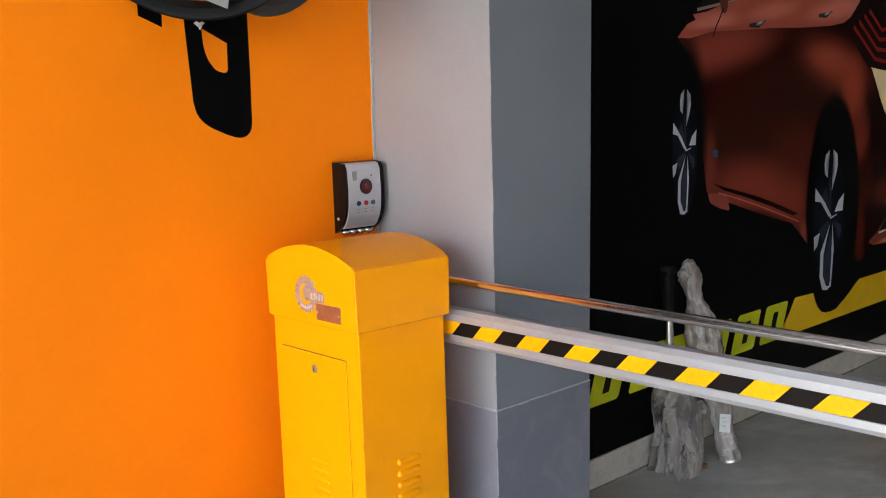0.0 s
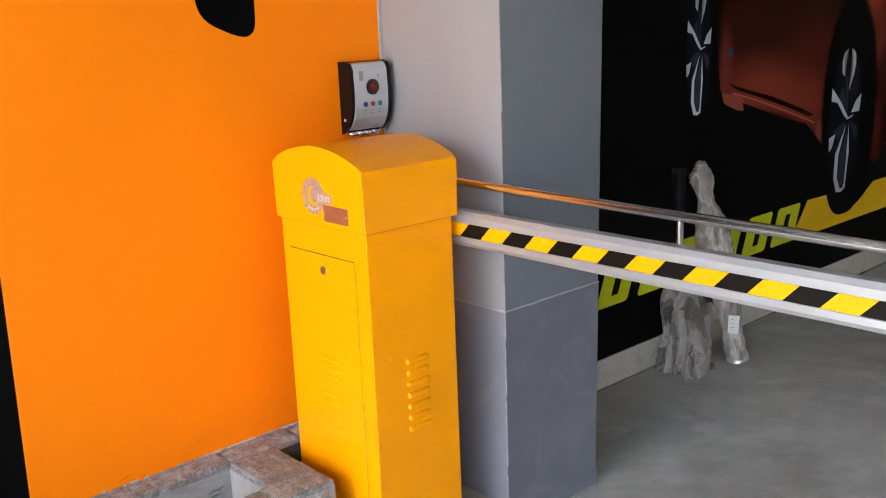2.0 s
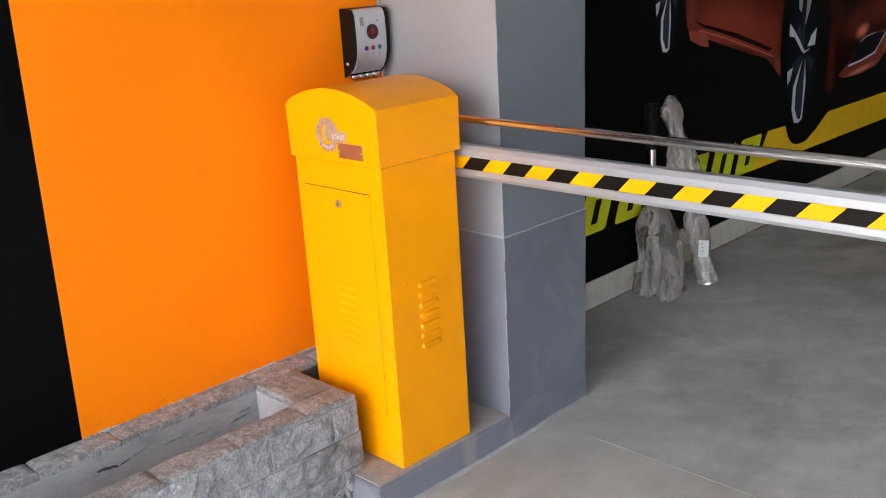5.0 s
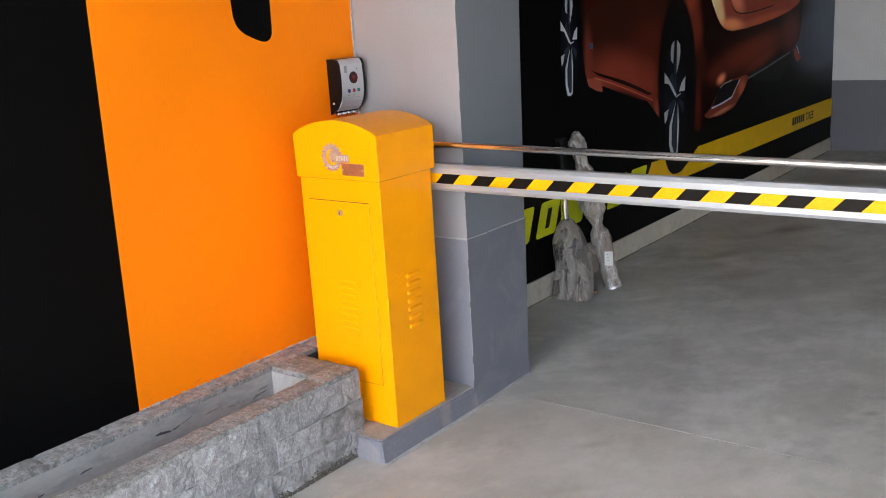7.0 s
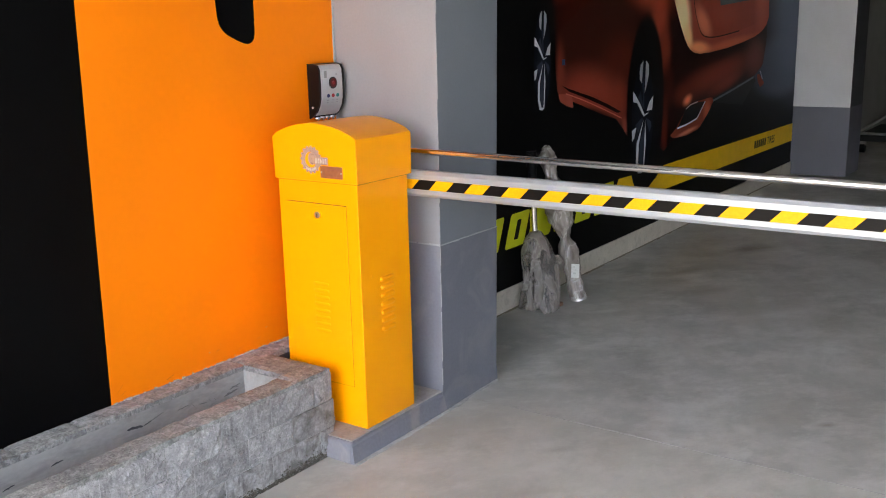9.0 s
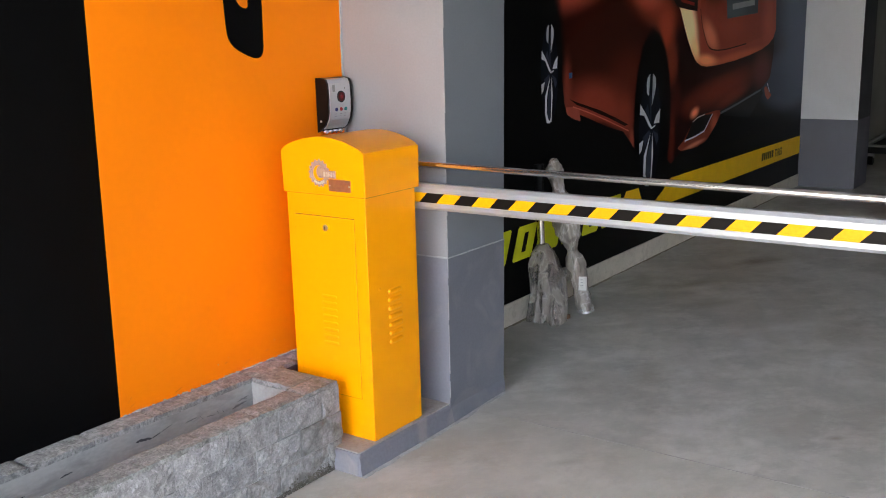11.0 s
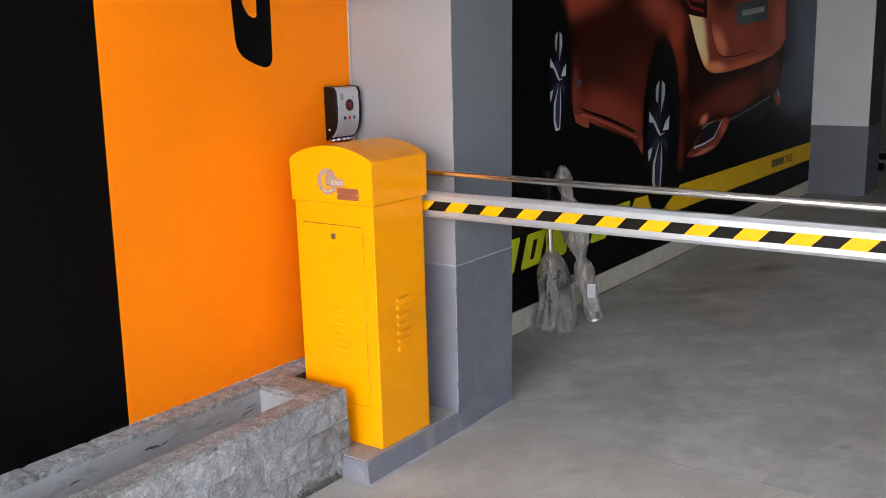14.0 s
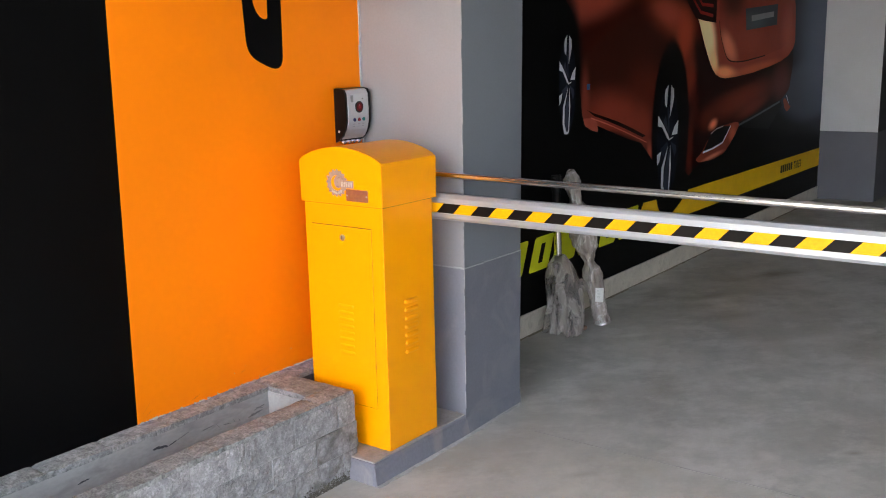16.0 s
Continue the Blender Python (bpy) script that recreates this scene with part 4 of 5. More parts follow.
part("lens_core", tube(bmesh.new(), (0.350, 0.390, 1.228), (0.350, 0.3856, 1.228), 0.007, seg=24), LENS_CORE, ic)
for x, mt, lb in ((0.323, KEY_BLUE, "dark blue button"), (0.349, KEY_RED, "red button"), (0.374, KEY_GREEN, "green button")):
    part("button", tube(bmesh.new(), (x, 0.396, 1.182), (x, 0.3882, 1.182), 0.0068, seg=20), mt, ic, lb)
    bm = boxed(x - 0.004, x + 0.004, 0.3922, 0.3950, 1.1645, 1.1665)
    box(bm, x - 0.005, x + 0.005, 0.3945, 0.3985, 1.156, 1.1575)
    part("caption_bars", bm, GREY_MARK, ic, "tiny illegible grey captions")
part("speaker_patch", boxed(0.306, 0.320, 0.3898, 0.394, 1.247, 1.272, bevel=0.001), GREY_MARK, ic, "pale grey grille patch")
part("indicator", tube(bmesh.new(), (0.372, 0.394, 1.258), (0.372, 0.3895, 1.258), 0.0018, seg=10), GAP, ic)
for i in range(4):
    x = 0.302 + i * 0.027
    bm = bmesh.new()
    tube(bm, (x, 0.434, 1.094), (x, 0.430, 1.106), 0.0105, 0.0115, seg=14)
    tube(bm, (x + 0.0135, 0.434, 1.097), (x + 0.0135, 0.431, 1.106), 0.006, seg=10)
    bmesh.ops.remove_doubles(bm, verts=bm.verts, dist=1e-5)
    part("chrome_knob", bm, CHROME, ic, "small chrome cable gland", smooth=True)
part("screw", tube(bmesh.new(), (0.2785, 0.431, 1.140), (0.282, 0.431, 1.140), 0.0042, seg=12), PAPER, ic, "white screw cap")

# ---- black lettering shapes on the orange wall ----
gy = lambda u, v, w: (u, w, v)
sign = thing("wall_sign", (-0.05, WALL_Y, 1.38), "large black painted sign shape on the orange wall", "wall sign")
bm = bmesh.new()
left = [(-0.098, 1.655), (-0.0975, 1.632), (-0.096, 1.612), (-0.092, 1.592), (-0.084, 1.573), (-0.074, 1.559), (-0.066, 1.551), (-0.055, 1.5455), (-0.041, 1.543)]
prism(bm, [(-0.150, 1.78), (-0.133, 1.474), (-0.130, 1.457), (-0.125, 1.442), (-0.116, 1.428), (-0.103, 1.416), (-0.085, 1.405)] + left[6::-1] + [(-0.098, 1.665), (-0.098, 1.78)], gy, WALL_Y - 0.0015, WALL_Y + 0.001)
prism(bm, [(-0.085, 1.405), (-0.045, 1.388), (-0.020, 1.380), (-0.006, 1.378), (0.006, 1.379), (0.016, 1.384), (0.024, 1.392), (0.029, 1.404), (0.031, 1.418), (0.034, 1.545), (-0.034, 1.545), (-0.041, 1.543), (-0.055, 1.5455), (-0.066, 1.551)], gy, WALL_Y - 0.0015, WALL_Y + 0.001)
prism(bm, [(-0.034, 1.545), (0.034, 1.545), (0.036, 1.78), (-0.098, 1.78), (-0.098, 1.652), (-0.028, 1.617), (-0.030, 1.550)], gy, WALL_Y - 0.0015, WALL_Y + 0.001)
part("stroke", bm, GLYPH_BLACK, sign)
part("stroke", prism(bmesh.new(), [(-0.262, 1.675), (-0.203, 1.650), (-0.200, 1.78), (-0.262, 1.80)], gy, WALL_Y - 0.0015, WALL_Y + 0.001), GLYPH_BLACK, sign)

# ---- a pair of round convex mirrors above ----
def turned(mm, profile_pts, seg=64):
    bm = bmesh.new()
    rings = []
    for r, h in profile_pts:
        rings.append([bm.verts.new(mm @ Vector((r * math.cos(2 * math.pi * i / seg), r * math.sin(2 * math.pi * i / seg), -h))) for i in range(seg)])
    for a, b in zip(rings, rings[1:]):
        for i in range(seg):
            bm.faces.new((a[i], a[(i + 1) % seg], b[(i + 1) % seg], b[i]))
    bm.faces.new(rings[0])
    bm.faces.new(rings[-1][::-1])
    return bm


def round_mirror(centre, target, foot, rim, tag, label):
    m = thing("convex_mirror", (centre[0], WALL_Y, centre[2]), label, "mirror", "pair of convex mirrors")
    mm = look(centre, target)
    part("glass", turned(mm, [(0.291, 0.002), (0.24, 0.017), (0.17, 0.034), (0.09, 0.045), (0.01, 0.049)]), MIRROR, m, "bulging mirrored face", smooth=True)
    part("rim", turned(mm, [(0.284, -0.014), (0.298, -0.014), (0.305, 0.0), (0.303, 0.009), (0.297, 0.012), (0.289, 0.006)]), rim, m, "rounded plastic rim", smooth=True)
    part("back_shell", turned(mm, [(0.08, -0.065), (0.20, -0.05), (0.27, -0.022), (0.278, -0.012)]), SHELL_GREY, m, smooth=True)
    part("bracket", tube(bmesh.new(), mm @ Vector((0, 0, 0.055)), foot, 0.022), SHELL_GREY, m, "grey wall bracket")
    if tag:
        lab = [(0.0, -0.250), (-0.056, -0.274), (-0.078, -0.158), (-0.016, -0.138)]
        part("tag", prism(bmesh.new(), lab, lambda u, v, w: mm @ Vector((u, v, -w)), 0.040, 0.0415), TAG, m, "grey paper tag")
        part("tag_bar", prism(bmesh.new(), [(-0.034, -0.229), (-0.056, -0.238), (-0.060, -0.222), (-0.038, -0.214)], lambda u, v, w: mm @ Vector((u, v, -w)), 0.0416, 0.0424), GLYPH_BLACK, m, "illegible black print")
    return m


round_mirror((-0.205, 0.255, 1.951), (-1.05, -0.85, 1.625), (-0.13, WALL_Y + 0.002, 2.02), RUBBER, True, "round convex mirror with dark rim and paper tag")
round_mirror((0.030, 0.270, 1.970), (0.37, -0.68, 1.715), (0.03, WALL_Y + 0.002, 2.05), SHELL_GREY, False, "round convex mirror with grey rim above the barrier")

chips = thing("paint_chips", (-0.3, WALL_Y, 0.36), "tiny pale chips knocked out of the orange paint", "paint chips", "", "stuff")
bm = bmesh.new()
for i in range(7):
    cx, cz, r = random.uniform(-0.62, 0.0), 0.312 + 0.16 * random.random() ** 2.2, random.uniform(0.0007, 0.0022)
    prism(bm, [(cx + r * random.uniform(0.5, 1.5) * math.cos(k * math.pi / 3), cz + r * random.uniform(0.4, 1.2) * math.sin(k * math.pi / 3)) for k in range(6)], gy, WALL_Y - 0.0006, WALL_Y + 0.001)
tagged(part("chip_marks", bm, CAULK, chips), kind="stuff")
bm = bmesh.new()
for x0, z0, x1, z1, w in ((-0.655, 0.335, -0.628, 0.362, 0.0016), (-0.648, 0.322, -0.618, 0.338, 0.0012), (-0.470, 0.318, -0.430, 0.330, 0.0014), (-0.250, 0.352, -0.232, 0.356, 0.0020), (-0.160, 0.326, -0.120, 0.338, 0.0014), (-0.06, 0.342, -0.035, 0.347, 0.0018)):
    prism(bm, [(x0, z0), ((x0 + x1) / 2, (z0 + z1) / 2 - w), (x1, z1), ((x0 + x1) / 2 + w, (z0 + z1) / 2 + w)], gy, WALL_Y - 0.0005, WALL_Y + 0.001)
tagged(part("scuff_marks", bm, SCUFF, chips, "brown scuffs in the paint"), kind="stuff")
# a torn scrap stuck to the wall below the mirrors
solid("paper_scrap", prism(bmesh.new(), [(-0.119, 1.6635), (-0.111, 1.668), (-0.104, 1.664), (-0.0965, 1.668), (-0.089, 1.6645), (-0.096, 1.659), (-0.099, 1.652), (-0.1035, 1.647), (-0.106, 1.654), (-0.112, 1.658)], gy, WALL_Y - 0.0045, WALL_Y - 0.0015), PAPER, "torn scrap of white paper on the black sign", "paper scrap")

# ---- mural ----
mural = thing("wall_mural", (3.8, WALL_Y, 0.12), "large printed wall mural of an orange-red car on black", "mural")
LAYER = [0]


def ink(name, outline, material, label="", step=1):
    LAYER[0] += step
    y = WALL_Y - 0.003 - 0.00015 * LAYER[0]
    bm = bmesh.new()
    bm.faces.new([bm.verts.new((u, y, v)) for u, v in outline])
    bmesh.ops.triangulate(bm, faces=bm.faces)
    me = mesh_of(name, bm, material)
    ob = new(name, me)
    ob.parent = mural
    ob.matrix_parent_inverse = Matrix.Translation(mural.location).inverted()
    return tagged(ob, label)


def stripe(points, width):
    """A band of even width along an open line."""
    up, down = [], []
    for i, p in enumerate(points):
        a, b = Vector(points[max(0, i - 1)]), Vector(points[min(len(points) - 1, i + 1)])
        n = Vector((-(b - a).y, (b - a).x)).normalized() * width / 2
        up.append((p[0] + n.x, p[1] + n.y))
        down.append((p[0] - n.x, p[1] - n.y))
    return up + down[::-1]


def flowing(points, steps=5):
    """A smooth open line through a few control points."""
    out = []
    for i in range(len(points) - 1):
        p = [Vector(points[min(max(i + k - 1, 0), len(points) - 1)]) for k in range(4)]
        for q in range(steps):
            t = q / steps
            out.append(tuple(0.5 * ((2 * p[1]) + (p[2] - p[0]) * t + (2 * p[0] - 5 * p[1] + 4 * p[2] - p[3]) * t * t + (3 * p[1] - p[0] - 3 * p[2] + p[3]) * t ** 3)))
    return out + [points[-1]]


def squircle(cx, cz, rx, rz, n=48, e=0.72):
    curve = lambda v: math.copysign(abs(v) ** e, v)
    return [(cx + rx * curve(math.cos(2 * math.pi * i / n)), cz + rz * curve(math.sin(2 * math.pi * i / n))) for i in range(n)]


def oval(cx, cz, rx, rz, n=40):
    return [(cx + rx * math.cos(2 * math.pi * i / n), cz + rz * math.sin(2 * math.pi * i / n)) for i in range(n)]


part("print_base", boxed(0.8125, 6.799, WALL_Y - 0.003, WALL_Y + 0.0015, 0.1165, 2.84),
     printed("print_black", (0.0035, 0.0035, 0.0038), [(6.80, 1.62, 1.30, 1.18, 0, tone(62, 65, 69, 0.36), 1.0, 0.2), (6.4, 1.02, 1.1, 0.34, 0, tone(62, 65, 69, 0.36), 0.5, 0.5)]), mural, "black printed ground fading to grey")
body = [(1.99, 1.69), (2.05, 1.76), (2.16, 1.82), (2.3, 2.0), (2.7, 2.3), (3.4, 2.45), (4.6, 2.4), (5.4, 2.2), (5.74, 1.9), (5.86, 1.55), (5.87, 1.25), (5.80, 1.05), (5.60, 0.975),
        (5.0, 0.90), (4.60, 0.84), (4.43, 0.72), (4.15, 0.655), (3.85, 0.63), (3.70, 0.575), (3.62, 0.62), (3.60, 0.9), (3.50, 1.1), (3.42, 1.2), (3.33, 1.25), (3.22, 1.2), (3.15, 1.1), (3.14, 1.0),
        (3.131, 0.725), (3.046, 0.79), (2.969, 0.855), (2.742, 0.905), (2.40, 1.00), (2.31, 1.018), (2.24, 1.03), (2.206, 1.071), (2.19, 1.16), (2.158, 1.32), (2.145, 1.46), (2.10, 1.60)]
ink("print_car_body", corner_cut(body, 0.1, 1), printed("print_body", tone(27, 10, 8), [
    (2.70, 1.46, 0.95, 0.30, 6, tone(54, 20, 13), 0.9), (2.30, 1.655, 0.80, 0.16, 9, tone(116, 48, 34), 1.0), (2.72, 1.30, 0.95, 0.29, 18, tone(47, 22, 16), 0.95, 0.84), (3.00, 1.16, 0.48, 0.30, 0, tone(74, 29, 19), 0.8),
    (2.62, 1.00, 0.62, 0.27, -9, tone(112, 45, 31), 1.0, 0.2), (2.98, 0.94, 0.22, 0.24, 0, tone(112, 45, 30), 0.75), (2.23, 1.16, 0.10, 0.26, 0, tone(100, 43, 30), 0.9),
    (2.72, 0.90, 0.42, 0.055, -15, tone(34, 13, 10), 0.9), (2.31, 1.01, 0.12, 0.05, -8, tone(128, 60, 44), 0.9, 0.2), (3.08, 0.80, 0.07, 0.11, 25, tone(122, 56, 40), 0.85),
    (3.40, 1.60, 0.62, 0.20, -10, tone(118, 47, 31), 1.0), (3.58, 1.46, 0.22, 0.26, 0, tone(142, 56, 35), 0.95), (3.30, 1.625, 0.34, 0.10, -6, tone(150, 68, 48), 0.5), (3.68, 1.24, 0.17, 0.26, 0, tone(106, 41, 26), 0.85), (3.76, 1.00, 0.14, 0.24, 0, tone(58, 21, 14), 0.8),
    (3.70, 0.74, 0.10, 0.34, 0, tone(80, 28, 17), 0.85), (4.70, 1.03, 1.15, 0.17, 6, tone(98, 38, 25), 0.95), (4.90, 0.95, 0.55, 0.08, 9, tone(104, 44, 30), 0.75),
    (4.60, 1.155, 0.75, 0.06, 4, tone(36, 14, 11), 0.8), (5.60, 1.12, 0.40, 0.24, 0, tone(92, 46, 38), 0.8), (4.02, 0.92, 0.26, 0.12, 0, tone(84, 33, 21), 0.8), (4.11, 0.885, 0.13, 0.055, 10, tone(208, 112, 74), 0.95, 0.0),
    (3.385, 0.90, 0.31, 0.60, 0, (0.0035, 0.0035, 0.004), 1.0, 0.86), (2.045, 1.30, 0.20, 0.52, 0, (0.0035, 0.0035, 0.004), 1.0, 0.55)]), "glossy orange-red printed car body")
ink("print_window", [(2.12, 1.80), (2.30, 1.835), (2.9, 1.93), (3.4, 2.05), (3.4, 2.3), (2.6, 2.2)], printed("print_glass", (0.012, 0.012, 0.014)))
ink("print_window_line", stripe([(2.13, 1.805), (2.30, 1.835), (2.60, 1.885)], 0.012), printed("print_trim", (0.30, 0.22, 0.18)))
ink("print_shoulder", [(1.99, 1.69), (2.06, 1.745), (2.12, 1.765), (2.10, 1.785), (2.20, 1.80), (2.36, 1.845), (2.7, 1.90), (3.2, 1.96), (3.75, 2.02), (3.68, 1.93), (3.6, 1.865), (3.45, 1.805), (3.30, 1.785), (3.0, 1.765), (2.75, 1.755), (2.45, 1.735), (2.24, 1.722), (2.08, 1.69)],
    printed("print_shoulder", tone(142, 66, 47), [(2.25, 1.76, 0.30, 0.07, 8, tone(168, 92, 72), 0.9), (2.30, 1.728, 0.5, 0.03, 4, tone(128, 56, 40), 0.8), (2.75, 1.83, 0.35, 0.06, 8, tone(170, 88, 66), 0.9), (3.40, 1.87, 0.5, 0.08, 8, tone(180, 98, 75), 0.95)]), "lit shoulder of the car")
ink("print_mirror", corner_cut([(2.31, 1.80), (2.36, 1.80), (2.37, 1.9), (2.29, 1.9)]), printed("print_side_mirror", (0.12, 0.03, 0.02)))
for hx, hz in ((2.60, 1.765), (3.24, 1.835)):
    ink("print_door_handle", [(hx - 0.06, hz - 0.015), (hx + 0.02, hz - 0.014), (hx + 0.09, hz + 0.022), (hx + 0.02, hz + 0.012), (hx - 0.06, hz + 0.0)], printed("print_handle", (0.03, 0.03, 0.035), [(hx + 0.03, hz + 0.008, 0.05, 0.012, 15, (0.5, 0.5, 0.52), 0.8)]))
ink("print_door_gap", stripe([(2.33, 1.82), (2.27, 1.74), (2.25, 1.70)], 0.008), printed("print_gap", (0.02, 0.006, 0.005)))
ink("print_sill_foot", corner_cut([(2.215, 1.055), (2.234, 1.014), (2.318, 0.983), (2.391, 0.968), (2.372, 1.03), (2.30, 1.05)], 0.12, 1), printed("print_sill_foot", tone(122, 57, 42)), "lit foot of the sill")
ink("print_sill_slot", [(2.256, 1.098), (2.33, 1.077), (2.631, 1.010), (2.851, 0.948), (3.015, 0.896), (2.96, 0.893), (2.74, 0.958), (2.50, 1.022), (2.34, 1.060)], printed("print_slot", tone(24, 9, 8)))
ink("print_sill_line", stripe(flowing([(2.30, 1.052), (2.502, 1.004), (2.741, 0.939), (3.02, 0.858)], 3), 0.007), printed("print_sill_line", tone(150, 74, 56)))
# tail, boot and bumper
ink("print_boot", [(3.62, 1.95), (3.70, 1.63), (3.792, 1.581), (3.84, 1.515), (3.895, 1.440), (3.96, 1.362), (4.022, 1.297), (4.07, 1.256), (4.125, 1.226), (4.20, 1.203), (4.31, 1.192), (4.52, 1.195), (4.878, 1.214), (5.264, 1.249), (5.55, 1.285), (5.733, 1.326), (5.84, 1.375), (5.897, 1.435), (5.87, 1.7), (5.75, 1.98), (4.6, 2.1)],
    printed("print_boot", tone(118, 50, 35, 0.49), [(5.72, 1.48, 0.28, 0.30, 0, tone(136, 63, 46, 0.49), 0.9), (4.95, 1.245, 1.0, 0.06, 4, tone(152, 72, 45, 0.49), 0.95), (4.30, 1.235, 0.34, 0.07, -3, tone(196, 118, 72, 0.49), 0.95), (3.93, 1.50, 0.36, 0.20, -54, tone(206, 172, 118, 0.49), 1.0, 0.3), (4.08, 1.32, 0.16, 0.10, -45, tone(204, 156, 98, 0.49), 0.9)]), "lit boot lid and rear corner")
ink("print_boot_lid", corner_cut([(4.12, 1.95), (4.158, 1.585), (4.223, 1.444), (4.315, 1.343), (4.423, 1.307), (4.684, 1.303), (5.151, 1.336), (5.6, 1.39), (5.80, 1.50), (5.75, 1.9), (4.6, 2.05)], 0.15, 1),
    printed("print_boot_lid", tone(110, 46, 32, 0.49), [(4.80, 1.46, 0.5, 0.14, 0, tone(122, 54, 38, 0.49), 0.7), (4.36, 1.405, 0.30, 0.13, -28, tone(176, 98, 68, 0.49), 0.95), (4.42, 1.74, 0.42, 0.22, 0, tone(42, 17, 13, 0.49), 0.95), (5.72, 1.52, 0.32, 0.34, 0, tone(138, 64, 47, 0.49), 0.9)]), "boot lid")
ink("print_boot_seam", stripe(flowing([(4.158, 1.585), (4.185, 1.51), (4.223, 1.444), (4.315, 1.343), (4.423, 1.307), (4.684, 1.303), (5.151, 1.336)]), 0.009), printed("print_seam", tone(40, 14, 10)))
ink("print_tail_light", [(3.48, 1.80), (3.60, 1.69), (3.74, 1.595), (3.9, 1.58), (4.10, 1.57), (4.10, 1.98), (3.72, 2.0)], printed("print_lamp", (0.014, 0.006, 0.006)), "dark tail light with red bands")
for k in range(4):
    o = k * 0.05
    ink("print_lamp_band", stripe([(3.56 + o * 1.2, 1.79 + o * 0.6), (3.68 + o, 1.72 + o * 0.7), (3.82 + o * 0.5, 1.635 + o), (4.04, 1.615 + o * 1.3)], 0.021), printed("print_red", (0.34, 0.022, 0.018)), step=1 if k == 0 else 0)
ink("print_number_plate", [(4.672, 1.675), (5.40, 1.725), (5.40, 1.568), (4.700, 1.522)], printed("print_plate", (0.055, 0.072, 0.09), [(4.85, 1.58, 0.5, 0.12, 0, (0.11, 0.135, 0.155), 0.8)]), "blue-grey number plate")
ink("print_plate_bar", [(4.80, 1.628), (5.31, 1.668), (5.315, 1.628), (4.81, 1.586)], printed("print_plate_mark", (0.32, 0.34, 0.36)))
ink("print_exhaust_surround", corner_cut([(3.80, 0.668), (3.868, 0.645), (4.119, 0.640), (4.34, 0.663), (4.54, 0.770), (4.645, 0.86), (4.55, 0.872), (4.30, 0.862), (4.08, 0.826), (3.92, 0.715)], 0.12, 1), printed("print_surround", tone(104, 43, 27), [(4.12, 0.665, 0.30, 0.026, 5, tone(178, 104, 74), 0.9), (4.50, 0.78, 0.12, 0.12, 0, tone(156, 74, 47), 0.9), (4.15, 0.86, 0.15, 0.05, 10, tone(190, 100, 62), 0.8)]))
ink("print_exhaust", [(4.065, 0.821), (4.161, 0.845), (4.303, 0.856), (4.451, 0.850), (4.294, 0.742), (3.939, 0.709)], printed("print_exhaust", (0.008, 0.009, 0.011)), "dark exhaust opening")
ink("print_exhaust_edge", stripe([(4.455, 0.850), (4.30, 0.742), (4.12, 0.718), (3.93, 0.706)], 0.012), printed("print_chrome_line", tone(170, 165, 165)))
ink("print_exhaust_edge", stripe([(4.075, 0.824), (4.161, 0.848), (4.303, 0.859)], 0.008), printed("print_chrome_line", tone(150, 130, 120)), step=0)
ink("print_diffuser", [(4.60, 0.86), (4.7, 0.82), (5.3, 0.76), (5.62, 0.93), (5.55, 0.975)], printed("print_diffuser", (0.014, 0.015, 0.017)))
ink("print_diffuser_line", stripe([(4.62, 0.842), (5.0, 0.887), (5.56, 0.962)], 0.016), printed("print_blue_line", (0.11, 0.14, 0.16)))
ink("print_reflector", corner_cut([(5.645, 0.975), (5.70, 0.985), (5.80, 0.925), (5.86, 0.902), (5.752, 0.865), (5.677, 0.913)], 0.2, 1), printed("print_reflector", tone(130, 62, 42)))
ink("print_reflector_line", stripe([(5.725, 1.004), (5.795, 0.935)], 0.010), printed("print_pale_line", tone(190, 175, 170)))
ink("print_badge", [(2.25, 1.235), (2.285, 1.235), (2.285, 1.205), (2.25, 1.205)], printed("print_badge", (0.03, 0.08, 0.20)))
# yellow band, brand blocks
BAND = printed("print_amber", (0.86, 0.51, 0.016), [(3.0, 0.42, 0.6, 0.2, 0, (0.82, 0.49, 0.02), 0.8)])
ink("print_band", [(2.815, 0.317), (2.86, 0.335), (2.90, 0.375), (2.935, 0.425), (2.99, 0.491), (3.207, 0.486), (3.24, 0.435), (3.30, 0.385), (3.37, 0.369), (3.46, 0.378), (3.56, 0.415), (3.65, 0.462), (3.70, 0.484), (6.797, 0.474), (6.797, 0.312), (3.5, 0.317)], BAND, "amber yellow band")
for i in range(6):
    x = 5.665 + i * 0.055
    z = 0.366 - 0.006 * (x - 5.665)
    ink("print_band_bar", [(x, z), (x + 0.042, z), (x + 0.048, z + 0.062), (x + 0.006, z + 0.062)], printed("print_dark_bar", (0.028, 0.022, 0.008)), "plain dark slanted block", step=1 if i == 0 else 0)
curve = bpy.data.curves.new("print_word", "FONT")
curve.body, curve.size, curve.shear = "TIRES", 0.094, 0.12
curve.offset = 0.002
curve.space_character = 1.12
word = bpy.data.objects.new("print_word", curve)
scene.collection.objects.link(word)
word_mesh = bpy.data.meshes.new_from_object(word.evaluated_get(bpy.context.evaluated_depsgraph_get()))
bpy.data.objects.remove(word)
LAYER[0] += 1
word_mesh.transform(Matrix.Translation((6.02, WALL_Y - 0.0032 - 0.00015 * LAYER[0], 0.364)) @ pose(0, 0, 0, 90, 0, 0) @ Matrix.Rotation(radians(-0.4), 4, "Z") @ Matrix.Diagonal((0.86, 0.95, 1, 1)))
word_mesh.materials.clear()
word_mesh.materials.append(printed("print_word_ink", (0.012, 0.010, 0.006)))
